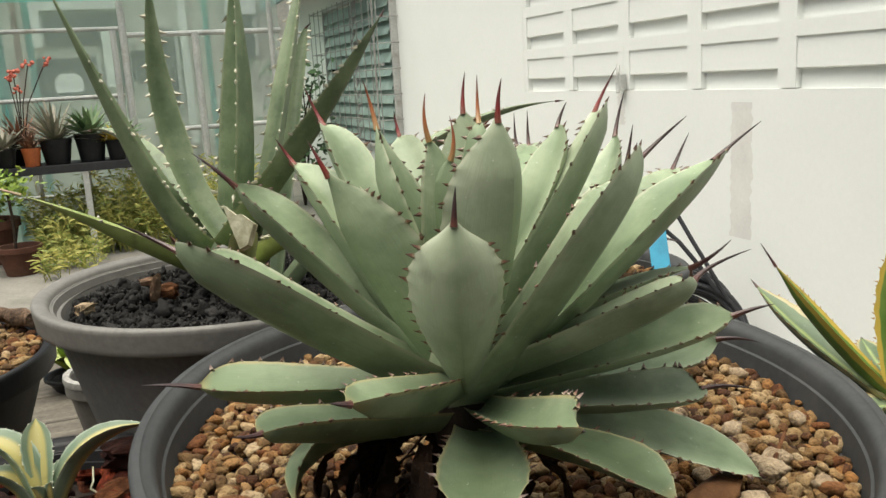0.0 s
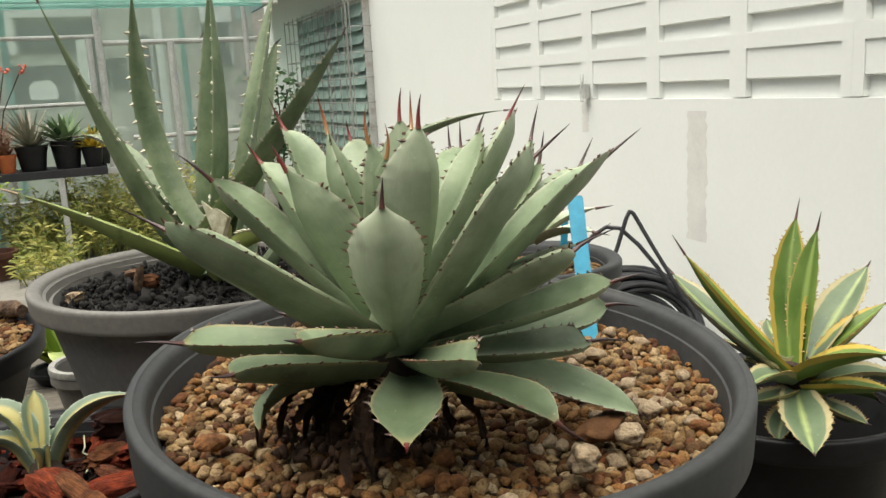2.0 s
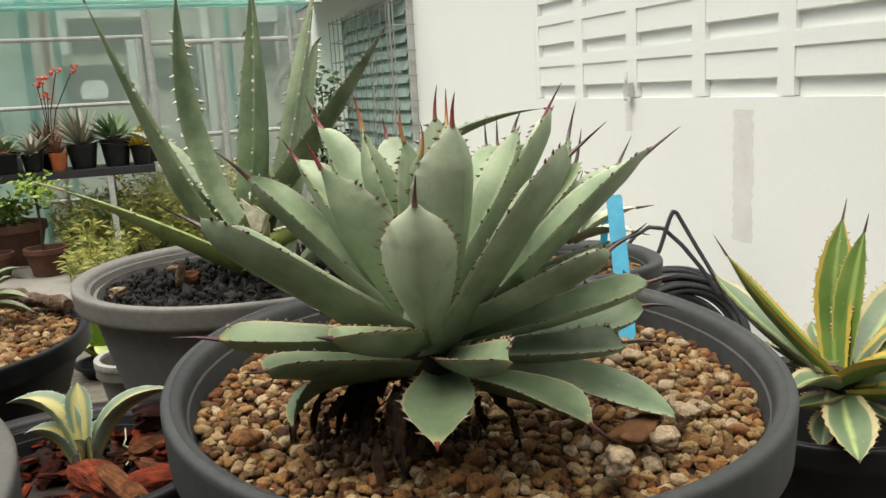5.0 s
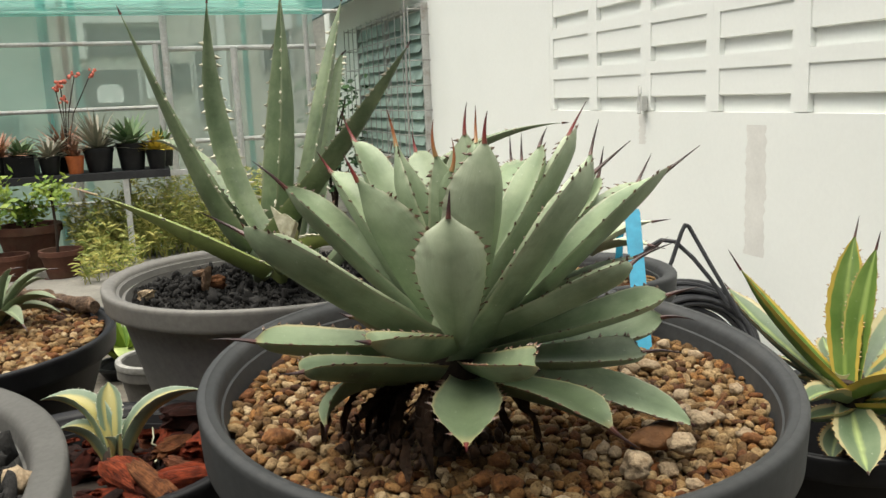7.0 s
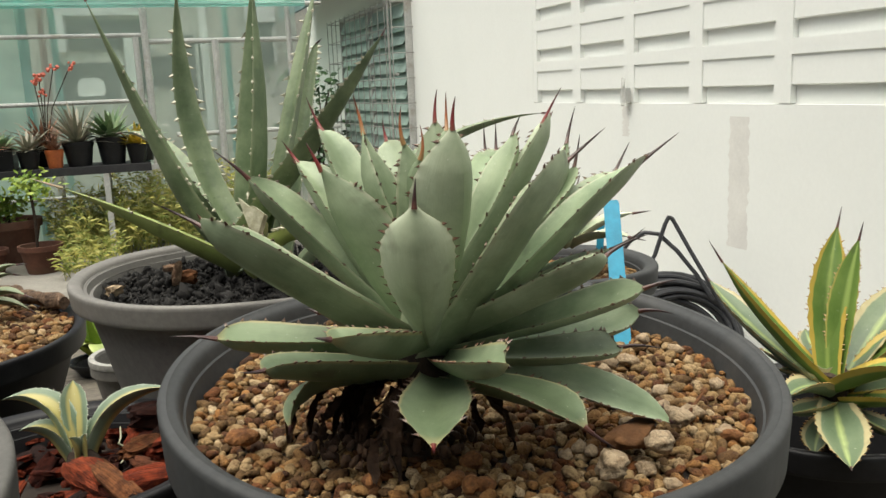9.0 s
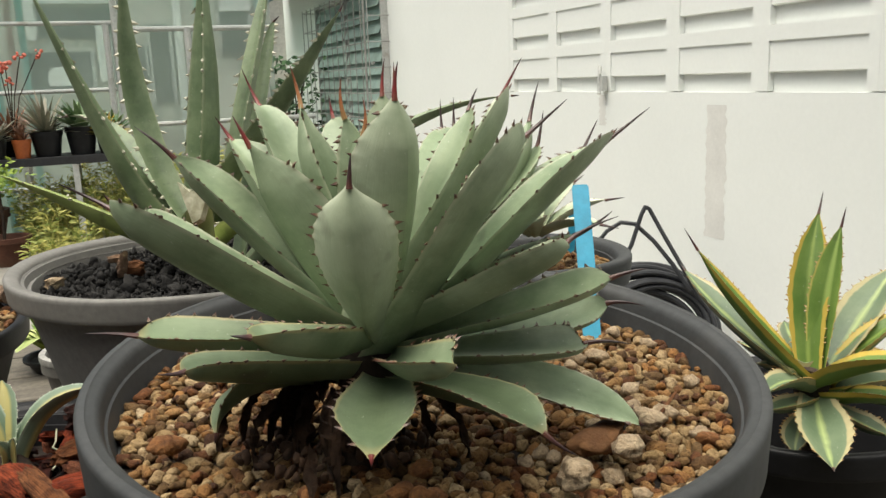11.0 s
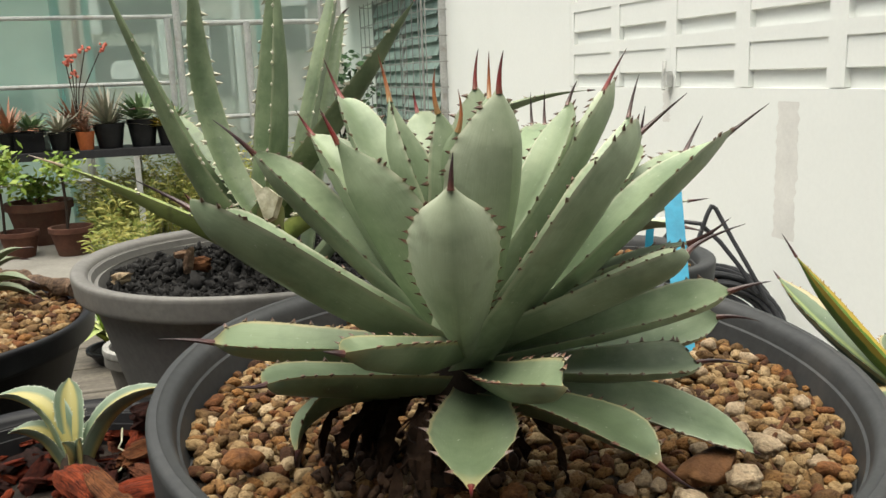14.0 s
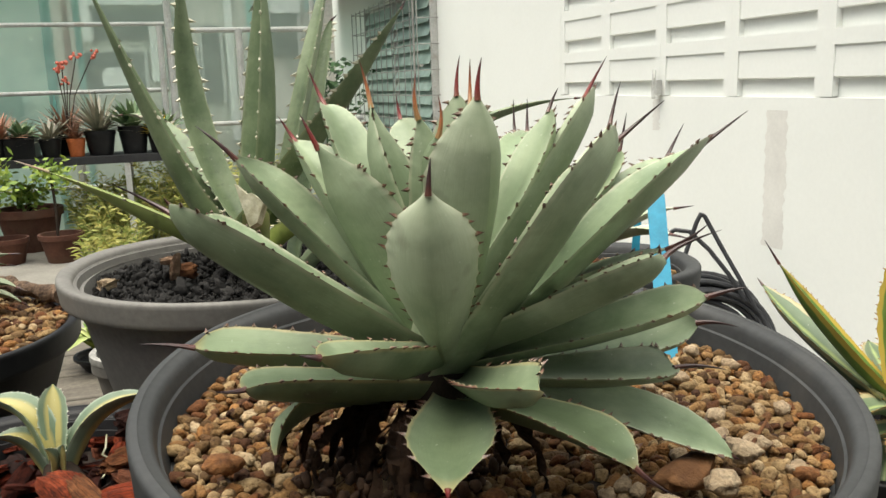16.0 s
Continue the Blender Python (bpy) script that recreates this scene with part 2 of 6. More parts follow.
M_TEETH_WHITE = along_material("white_teeth", [(0.0, (0.55, 0.55, 0.42)), (1.0, (0.7, 0.68, 0.58))])
M_TEETH_TAN = along_material("tan_teeth", [(0.0, (0.46, 0.45, 0.34)), (0.6, (0.52, 0.48, 0.38)), (1.0, (0.16, 0.09, 0.06))])
M_TEETH_GOLD = along_material("golden_teeth", [(0.0, (0.40, 0.27, 0.085)), (1.0, (0.18, 0.065, 0.022))])
M_CUT = surface("dried_cut", (0.20, 0.19, 0.10), (0.62, 0.60, 0.45), 60, 260, 0.8)
M_POT = surface("grey_plastic", (0.034, 0.036, 0.037), (0.050, 0.052, 0.053), 5, 140, 0.62, 0.12, 0.001, spec=0.22, stain=(0.072, 0.071, 0.068), stain_scale=6)
M_POT_WARM = surface("sunfaded_grey_plastic", (0.115, 0.110, 0.10), (0.17, 0.163, 0.149), 5, 140, 0.6, 0.12, 0.001, stain=(0.20, 0.19, 0.175), stain_scale=6)
M_POT_PALE = surface("pale_grey_plastic", (0.070, 0.068, 0.062), (0.105, 0.102, 0.094), 5, 200, 0.7, 0.35, 0.001, stain=(0.14, 0.135, 0.125), stain_scale=9)
M_POT_BLACK = surface("black_plastic", (0.008, 0.008, 0.009), (0.017, 0.017, 0.018), 6, 120, 0.45, 0.1, 0.001, spec=0.2, stain=(0.028, 0.031, 0.030), stain_scale=7)
M_WORN = surface("worn_pale_rim", (0.17, 0.167, 0.155), (0.38, 0.373, 0.345), 30, 160, 0.7)
M_TERRA = surface("terracotta", (0.06, 0.022, 0.013), (0.125, 0.05, 0.029), 6, 60, 0.85, stain=(0.12, 0.07, 0.045))
M_ORANGE = surface("orange_plastic", (0.42, 0.10, 0.025), (0.55, 0.16, 0.05), 6, 60, 0.5)
M_SOIL = surface("black_charred_soil", (0.006, 0.0055, 0.005), (0.02, 0.0185, 0.017), 60, 300, 0.95, 0.6, 0.004)
# near-black base that paints shade into the gaps between stones and chips
M_UNDER = surface("gap_shade_base", (0.008, 0.005, 0.003), (0.024, 0.015, 0.009), 50, 260, 0.9, 0.5, 0.004)


def bark_material(name, stops):
    """Split bark: one tone a chip, fibres along it, dark cracks."""
    mat, n, l, b = material(name, 0.85, 0.0, 0.2)
    info = n.new("ShaderNodeObjectInfo")
    tone = ramp(n, stops)
    l.new(info.outputs["Random"], tone.inputs[0])
    fibre = noise_tex(n, l, 3.0, 6, 0.7, "Generated", (1.2, 9.0, 7.0))
    fr = ramp(n, [(0.34, (0.12, 0.10, 0.09)), (0.48, (0.75, 0.72, 0.7)), (0.68, (1.35, 1.3, 1.25))])
    l.new(fibre.outputs["Fac"], fr.inputs[0])
    blot = noise_tex(n, l, 90, 4, 0.6)
    bl = ramp(n, [(0.35, (0.45, 0.40, 0.36)), (0.62, (1.1, 1.1, 1.1))])
    l.new(blot.outputs["Fac"], bl.inputs[0])
    l.new(mixed(n, l, 1.0, mixed(n, l, 1.0, tone.outputs[0], fr.outputs[0], "MULTIPLY"), bl.outputs[0], "MULTIPLY"), b.inputs["Base Color"])
    bump(n, l, b, fibre.outputs["Fac"], 0.9, 0.004)
    return mat


M_BARK = bark_material("red_bark_chip", [(0.0, (0.018, 0.008, 0.006)), (0.3, (0.060, 0.014, 0.008)), (0.55, (0.19, 0.030, 0.010)), (0.85, (0.24, 0.042, 0.013)), (1.0, (0.17, 0.07, 0.036))])
M_BARK_TAN = surface("tan_bark_chip", (0.045, 0.016, 0.007), (0.17, 0.075, 0.032), 45, 220, 0.85, 0.7, 0.003, spec=0.15)
M_BARK_SPLIT = bark_material("orange_split_bark", [(0.0, (0.20, 0.078, 0.030)), (1.0, (0.23, 0.10, 0.042))])
M_BARK_PALE = surface("pale_split_bark", (0.14, 0.075, 0.042), (0.44, 0.30, 0.20), 70, 240, 0.9, 0.8, 0.004, fine_depth=0.4)
M_LOG = surface("weathered_log_bark", (0.035, 0.019, 0.010), (0.19, 0.12, 0.075), 55, 220, 0.9, 0.9, 0.004, fine_depth=0.5)
M_STEM = surface("dry_stem", (0.016, 0.011, 0.008), (0.055, 0.035, 0.022), 40, 160, 0.9, 0.6, 0.003, stretch=(3, 3, 1))
M_LITTER = surface("brown_litter_and_shade", (0.018, 0.010, 0.006), (0.080, 0.042, 0.022), 60, 260, 0.95, 0.6, 0.003)
M_WALL = surface("white_wall_paint", (0.782, 0.80, 0.766), (0.817, 0.834, 0.80), 1.5, 70, 0.85, 0.05, 0.001, stain=(0.775, 0.783, 0.742), stain_scale=0.9, fine_depth=0.02)
M_PATCH = surface("thin_grey_paint", (0.665, 0.655, 0.62), (0.765, 0.757, 0.715), 9, 90, 0.9, fine_depth=0.05)
M_CONCRETE = surface("old_concrete", (0.13, 0.122, 0.105), (0.25, 0.238, 0.208), 1.6, 40, 0.92, 0.4, 0.003, stain=(0.09, 0.085, 0.07), stain_scale=1.3)
M_STEEL = surface("painted_steel_tube", (0.42, 0.43, 0.41), (0.58, 0.58, 0.55), 6, 60, 0.5, stain=(0.30, 0.25, 0.2), stain_scale=7)
M_TEAL_STEEL = surface("teal_painted_steel", (0.20, 0.45, 0.40), (0.30, 0.58, 0.52), 5, 60, 0.55)
M_RUST_POST = surface("rust_stained_post", (0.42, 0.33, 0.28), (0.60, 0.50, 0.44), 6, 60, 0.7)
M_BENCH = surface("weathered_bench_board", (0.066, 0.057, 0.045), (0.14, 0.123, 0.097), 14, 90, 0.85, 0.5, 0.002, stretch=(0.25, 3, 1), fine_depth=0.3)
M_SHELF = surface("black_shelf_board", (0.018, 0.018, 0.02), (0.04, 0.04, 0.042), 8, 60, 0.7)
M_HOSE = surface("black_rubber_hose", (0.020, 0.021, 0.024), (0.045, 0.047, 0.052), 12, 150, 0.45)
M_BLUE = surface("blue_plastic_label", (0.018, 0.215, 0.34), (0.032, 0.29, 0.44), 20, 100, 0.45)
M_WHITE = surface("white_plastic", (0.72, 0.72, 0.70), (0.82, 0.82, 0.80), 9, 80, 0.45)
M_INK = surface("faded_ink", (0.02, 0.10, 0.19), (0.03, 0.14, 0.25), 40, 100, 0.6)
M_FASCIA = surface("blue_grey_fascia", (0.16, 0.25, 0.25), (0.23, 0.33, 0.33), 3, 40, 0.7)
M_HOUSE = surface("weathered_house_wall", (0.58, 0.555, 0.49), (0.72, 0.70, 0.62), 1.2, 30, 0.9, stain=(0.2, 0.21, 0.19), stain_scale=0.7)
M_ROOM = surface("room_shade", (0.10, 0.14, 0.125), (0.17, 0.22, 0.20), 3, 30, 0.9)
M_GRILLE = surface("weathered_grille_steel", (0.24, 0.24, 0.22), (0.42, 0.42, 0.39), 9, 60, 0.6)
M_HOUSE_DARK = surface("dark_shutter_and_light_block_wall", (0.08, 0.09, 0.082), (0.14, 0.15, 0.138), 2, 30, 0.7)
M_ROOF = surface("grey_roof_sheet", (0.20, 0.21, 0.21), (0.30, 0.31, 0.31), 3, 30, 0.75)
M_RED_FLOWER = surface("red_flower", (0.40, 0.075, 0.045), (0.58, 0.15, 0.10), 30, 100, 0.6)


def foliage_material(name, dark, light, rough=0.55):
    mat, n, l, b = material(name, rough, 0.0, 0.3)
    geo = n.new("ShaderNodeNewGeometry")
    r = ramp(n, [(0.0, dark), (1.0, light)])
    l.new(geo.outputs["Random Per Island"], r.inputs[0])
    small = noise_tex(n, l, 40, 3, 0.6)
    r2 = ramp(n, [(0.3, (0.8, 0.8, 0.8)), (0.7, (1.12, 1.12, 1.12))])
    l.new(small.outputs["Fac"], r2.inputs[0])
    l.new(mixed(n, l, 1.0, r.outputs[0], r2.outputs[0], "MULTIPLY"), b.inputs["Base Color"])
    return mat


M_GRASS = foliage_material("straw_green_grass", (0.12, 0.18, 0.03), (0.40, 0.36, 0.09))
M_BUSH = foliage_material("bright_bush_leaf", (0.09, 0.18, 0.022), (0.27, 0.34, 0.05))
M_DARK_BUSH = foliage_material("dark_bush_leaf", (0.03, 0.07, 0.03), (0.08, 0.16, 0.06))
M_SUCC_RED = foliage_material("reddish_succulent_leaf", (0.16, 0.09, 0.06), (0.36, 0.17, 0.10))
M_SUCC_GREY = foliage_material("greyish_succulent_leaf", (0.16, 0.17, 0.12), (0.34, 0.30, 0.24))
M_SUCC_GREEN = foliage_material("green_succulent_leaf", (0.07, 0.14, 0.06), (0.20, 0.27, 0.14))
M_SUCC_YELLOW = foliage_material("yellow_succulent_leaf", (0.30, 0.26, 0.03), (0.60, 0.42, 0.06))


def net_material(name, colour, cover):
    """Woven shade net: threads with gaps between them."""
    mat, n, l, b = material(name, 0.8)
    tone = noise_tex(n, l, 0.9, 4, 0.6)
    r = ramp(n, [(0.3, tuple(c * 0.8 for c in colour)), (0.7, colour)])
    l.new(tone.outputs["Fac"], r.inputs[0])
    l.new(r.outputs[0], b.inputs["Base Color"])
    tl = n.new("ShaderNodeBsdfTranslucent")
    l.new(r.outputs[0], tl.inputs[0])
    ms = n.new("ShaderNodeMixShader")
    ms.inputs[0].default_value = 0.5
    l.new(b.outputs[0], ms.inputs[1])
    l.new(tl.outputs[0], ms.inputs[2])
    gap = n.new("ShaderNodeBsdfTransparent")
    ms2 = n.new("ShaderNodeMixShader")
    ms2.inputs[0].default_value = cover
    l.new(gap.outputs[0], ms2.inputs[1])
    l.new(ms.outputs[0], ms2.inputs[2])
    l.new(ms2.outputs[0], n["Material Output"].inputs[0])
    return mat


M_NET = net_material("green_shade_net", (0.66, 0.76, 0.69), 0.40)
M_NET_EDGE = net_material("turquoise_net_edge", (0.26, 0.72, 0.61), 0.6)
M_NET_DENSE = net_material("teal_shade_net", (0.50, 0.72, 0.63), 0.62)


def glass_material():
    mat, n, l, b = material("green_louvre_glass", 0.35)
    tone = noise_tex(n, l, 7, 4, 0.6)
    r = ramp(n, [(0.3, (0.22, 0.32, 0.28)), (0.7, (0.42, 0.54, 0.49))])
    l.new(tone.outputs["Fac"], r.inputs[0])
    l.new(r.outputs[0], b.inputs["Base Color"])
    return mat


M_GLASS = glass_material()


def stone_material():
    mat, n, l, b = material("tan_pumice", 0.85, 0.0, 0.3)
    info = n.new("ShaderNodeObjectInfo")
    geo = n.new("ShaderNodeNewGeometry")
    add = n.new("ShaderNodeMath")
    add.operation = "ADD"
    l.new(info.outputs["Random"], add.inputs[0])
    l.new(geo.outputs["Random Per Island"], add.inputs[1])
    fr = n.new("ShaderNodeMath")
    fr.operation = "FRACT"
    l.new(add.outputs[0], fr.inputs[0])
    r = ramp(n, [(0.0, (0.045, 0.020, 0.009)), (0.12, (0.15, 0.055, 0.015)), (0.24, (0.095, 0.053, 0.020)), (0.42, (0.21, 0.125, 0.048)), (0.54, (0.27, 0.125, 0.036)), (0.72, (0.30, 0.20, 0.090)), (0.9, (0.37, 0.265, 0.14)), (1.0, (0.47, 0.365, 0.225))])
    l.new(fr.outputs[0], r.inputs[0])
    grain = noise_tex(n, l, 130, 5, 0.65)
    r2 = ramp(n, [(0.34, (0.42, 0.36, 0.31)), (0.5, (0.80, 0.78, 0.76)), (0.64, (1.0, 1.0, 1.0))])
    l.new(grain.outputs["Fac"], r2.inputs[0])
    l.new(mixed(n, l, 1.0, r.outputs[0], r2.outputs[0], "MULTIPLY"), b.inputs["Base Color"])
    pit = noise_tex(n, l, 520, 3, 0.6)
    r3 = ramp(n, [(0.34, (0.55, 0.50, 0.45)), (0.44, (1.0, 1.0, 1.0))])
    l.new(pit.outputs["Fac"], r3.inputs[0])
    l.new(mixed(n, l, 1.0, mixed(n, l, 1.0, r.outputs[0], r2.outputs[0], "MULTIPLY"), r3.outputs[0], "MULTIPLY"), b.inputs["Base Color"])
    sm = n.new("ShaderNodeMath")
    sm.operation = "ADD"
    l.new(grain.outputs["Fac"], sm.inputs[0])
    l.new(pit.outputs["Fac"], sm.inputs[1])
    bump(n, l, b, sm.outputs[0], 0.6, 0.003)
    return mat


M_STONE = stone_material()
M_STONE_BROWN = surface("rusty_brown_stone", (0.07, 0.028, 0.010), (0.17, 0.078, 0.028), 60, 220, 0.85, 0.5, 0.003)
M_STONE_WHITE = surface("pale_pumice_stone", (0.24, 0.165, 0.095), (0.47, 0.365, 0.24), 110, 420, 0.9, 0.8, 0.003, fine_depth=0.4)
M_STONE_ORANGE = surface("orange_stone", (0.11, 0.04, 0.012), (0.30, 0.13, 0.04), 110, 380, 0.85, 0.8, 0.003, fine_depth=0.4)

# ---------------------------------------------------------------- structure
WX = 1.95          # face of the house wall
BENCH = 0.52       # top of the bench that carries the big pots

floor = boxed("floor", (-60.0, 60.0, -60.0, 90.0, -0.12, 0.0), M_CONCRETE, None, 0.0)
tagged(floor, "rough grey concrete yard floor with stains", "floor", kind="structure")

VENT_Z, VENT_H, VENT_Y, VENT_W = 1.0, 0.2, 4.01, 0.4515
ROWS_V, COLS_V = 7, 11
wall_east = boxed("wall_east", (WX, WX + 0.2, -6.0, 9.9, 0.0, VENT_Z - 0.003), M_WALL, None, 0.0)
tagged(wall_east, "white painted masonry house wall with louvred vent blocks", "wall", kind="structure")
boxed("wall_panel", (WX, WX + 0.2, VENT_Y + 0.04, 9.9, VENT_Z - 0.003, 3.0), M_WALL, wall_east, 0.0)
boxed("wall_back", (WX + 0.024, WX + 0.2, -6.0, VENT_Y + 0.04, VENT_Z - 0.003, 3.0), M_WALL, wall_east, 0.0)
boxed("wall_panel", (WX, WX + 0.024, -6.0, VENT_Y - COLS_V * VENT_W + 0.038, VENT_Z - 0.003, 3.0), M_WALL, wall_east, 0.0)
boxed("wall_panel", (WX, WX + 0.024, VENT_Y - COLS_V * VENT_W + 0.038, VENT_Y + 0.04, VENT_Z + ROWS_V * VENT_H, 3.0), M_WALL, wall_east, 0.0)


def vent_block():
    """One louvred vent block: a frame with a sloping slat over a recess."""
    bm = bmesh.new()
    w, h, o = VENT_W, VENT_H, 0.375
    e = (w - o) / 2
    for y0, y1, z0, z1 in ((0, e, 0, h), (w - e, w, 0, h), (e, w - e, h - 0.048, h)):
        b2 = box(bmesh.new(), 0, 0.024, y0, y1, z0, z1)
        me = bpy.data.meshes.new("tmp")
        b2.to_mesh(me)
        b2.free()
        bm.from_mesh(me)
        bpy.data.meshes.remove(me)
    # slat leaning out at its foot
    s = [(0.006, h - 0.048), (0.004, 0.060), (0.012, 0.056), (0.020, h - 0.048)]
    a = [bm.verts.new((x, e, z)) for x, z in s]
    b = [bm.verts.new((x, w - e, z)) for x, z in s]
    for i in range(4):
        bm.faces.new((a[i], a[(i + 1) % 4], b[(i + 1) % 4], b[i]))
    return bm


bm = vent_block()
bmesh.ops.recalc_face_normals(bm, faces=bm.faces)
first = part("vent_block", bm, M_WALL, wall_east, "", smooth=False)
VENT_ME = first.data
first.location = (WX, VENT_Y + 0.038 - VENT_W, VENT_Z)
for c in range(COLS_V):
    for r in range(ROWS_V):
        if c or r:
            share("vent_block", VENT_ME, wall_east, pose(WX + 0.0015 * noise.noise(Vector((c * 1.7, r * 2.3, 0.4))), VENT_Y + 0.038 - (c + 1) * VENT_W, VENT_Z + r * VENT_H))

# thin grey paint where something was taken off the wall, and a smaller patch
def patch(name, y0, y1, z0, z1, seed):
    bm = bmesh.new()
    n, rnd = 44, random.Random(seed)
    left = [bm.verts.new((0, y1 + rnd.uniform(-0.0025, 0.0025) + 0.016 * noise.noise(Vector((i * 0.35, 0.3, seed))), z0 + (z1 - z0) * i / n)) for i in range(n + 1)]
    right = [bm.verts.new((0, y0 + rnd.uniform(-0.0025, 0.0025) + 0.016 * noise.noise(Vector((i * 0.35, 5.7, seed))), z0 + (z1 - z0) * i / n)) for i in range(n + 1)]
    for i in range(n):
        bm.faces.new((right[i], right[i + 1], left[i + 1], left[i]))
    ob = part(name, bm, M_PATCH, wall_east, "thin grey paint patch", smooth=False)
    ob.location.x = WX - 0.0006
    return ob


patch("paint_patch", 2.39, 2.49, 0.50, 0.955, 3)
patch("paint_patch", 3.14, 3.19, 0.86, 0.985, 5)

# wires and a fixing left on the wall
bm = bmesh.new()
tube(bm, [(WX - 0.02, 3.155, 1.10), (WX - 0.03, 3.14, 1.07), (WX - 0.025, 3.15, 1.03), (WX - 0.035, 3.135, 0.99)], 0.008)
box(bm, WX - 0.03, WX - 0.006, 3.12, 3.16, 1.0, 1.06)
fix = part("wall_fixing", bm, M_STEEL)
tagged(fix, "small grey metal fixing with loose wire on the white wall", "fixing")

# rest of the house, and unseen walls added to close the yard and block light
tagged(boxed("wall_house_back", (WX + 5.8, WX + 6.0, -6.0, 9.9, 0.0, 3.0), M_WALL, None, 0.0), "plain white back wall of the house", "wall", kind="structure")
tagged(boxed("house_roof", (WX - 0.02, WX + 6.1, -6.1, 10.0, 3.003, 3.12), M_ROOF, None, 0.0), "grey sheet roof of the house", "roof", kind="structure")
for y in (-6.0, 9.7):
    tagged(boxed("wall_house_end", (WX + 0.205, WX + 5.795, y, y + 0.2, 0.0, 3.0), M_WALL, None, 0.0), "plain white end wall of the house", "wall", kind="structure")
# unseen walls added to block low sky light; the dark south one bounces little
for name, s, mat_ in (("light_block_wall_south", (-6.3, WX, -1.7, -1.5, 0, 2.4), M_HOUSE_DARK), ("light_block_wall_west", (-6.5, -6.3, -1.7, 24.0, 0, 2.4), M_HOUSE)):
    tagged(boxed(name, s, mat_, None, 0.0), "plain weathered unseen yard wall added to block sky light", "wall", kind="structure")

# eave over the far part of the house wall
eave = empty("eave", WX, 8.0, 2.0, "blue-grey eave fascia board along the house roof", "eave", kind="structure")
for n_, s, m_ in (("fascia", (-0.37, -0.34, -1.9, 1.6, -0.125, 0.09), M_FASCIA), ("soffit", (-0.338, 0.0, -1.9, 1.6, 0.03, 0.05), M_WALL),
                  ("roof", (-0.40, 0.6, -1.9, 1.6, 0.092, 0.13), M_ROOF)):
    boxed(n_, s, m_, eave, 0.004)

# ---------------------------------------------------------------- louvred window with its grille
window_1 = empty("window_1", WX, 7.1, 1.2, "louvred glass window with a protruding weathered steel grille", "window", kind="structure")
WY0, WY1, WZ0, WZ1 = -1.05, 1.05, -0.62, 0.56
for s in ((-0.05, 0.0, WY0, WY0 + 0.03, WZ0, WZ1), (-0.05, 0.0, WY1 - 0.03, WY1, WZ0, WZ1), (-0.05, 0.0, WY0 + 0.03, WY1 - 0.03, WZ1 - 0.03, WZ1),
          (-0.05, 0.0, WY0 + 0.03, WY1 - 0.03, WZ0, WZ0 + 0.03), (-0.05, 0.0, -0.015, 0.015, WZ0 + 0.03, WZ1 - 0.03)):
    boxed("window_frame", s, M_STEEL, window_1, 0.004)
# thin dark sheet painting the unlit room; the wall behind is solid
boxed("room_shade_sheet", (-0.012, -0.004, WY0 + 0.05, WY1 - 0.05, WZ0 + 0.05, WZ1 - 0.05), M_ROOM, window_1, 0.0)
for half in (-1.0, 0.02):
    for k in range(11):
        ob = boxed("pane", (-0.003, 0.003, half + 0.01, half + 0.97, -0.055, 0.055), M_GLASS, window_1, 0.0)
        ob.matrix_basis = pose(-0.034, 0, WZ0 + 0.10 + k * 0.098, 0, 19 + (k % 3) * 3, 0)
grille = []
for k in range(13):
    y = WY0 - 0.02 + k * (WY1 - WY0 + 0.04) / 12
    bm = bmesh.new()
    tube(bm, [(-0.16, y, WZ0 + 0.02), (-0.16, y, WZ1 - 0.03)], 0.004, 6)
    part("grille_bar", bm, M_GRILLE, window_1)
for k in range(7):
    z = WZ0 + 0.05 + k * (WZ1 - WZ0 - 0.1) / 6
    bm = bmesh.new()
    tube(bm, [(0.0, WY0 - 0.02, z), (-0.16, WY0 - 0.02, z), (-0.16, WY1 + 0.02, z), (0.0, WY1 + 0.02, z)], 0.004, 6)
    part("grille_bar", bm, M_GRILLE, window_1)
bm = bmesh.new()
tube(bm, [(-0.13, WY0 + 0.02, 0.0), (-0.16, WY0 - 0.12, 0.0)], 0.011, 8)
tube(bm, [(-0.16, WY0 + 0.07, WZ0), (-0.16, WY0 + 0.07, WZ1 + 0.02)], 0.009, 8)
part("grille_stay", bm, M_GRILLE, window_1)

# ---------------------------------------------------------------- bench under the pots
bench = empty("plant_bench", 0.15, 0.85, 0.0, "low bench of weathered boards carrying the large pots", "bench")
for k in range(10):
    boxed("board", (-0.9, 0.85, -0.75 + 0.15 * k, -0.604 + 0.15 * k, BENCH - 0.03, BENCH), M_BENCH, bench, 0.004)
for k in range(4):
    boxed("board", (-0.9, 0.10, 0.75 + 0.15 * k, 0.896 + 0.15 * k, BENCH - 0.03, BENCH), M_BENCH, bench, 0.004)
for x, y0, y1 in ((-0.82, -0.74, 1.34), (0.03, 0.80, 1.34), (0.77, -0.74, 0.74)):
    boxed("bearer", (x - 0.02, x + 0.02, y0, y1, BENCH - 0.08, BENCH - 0.031), M_BENCH, bench, 0.003)
for x, y in ((-0.82, -0.71), (0.77, -0.71), (0.77, 0.71), (-0.82, 1.31), (0.03, 1.31)):
    boxed("leg", (x - 0.025, x + 0.025, y - 0.025, y + 0.025, 0.0, BENCH - 0.081), M_BENCH, bench, 0.003)


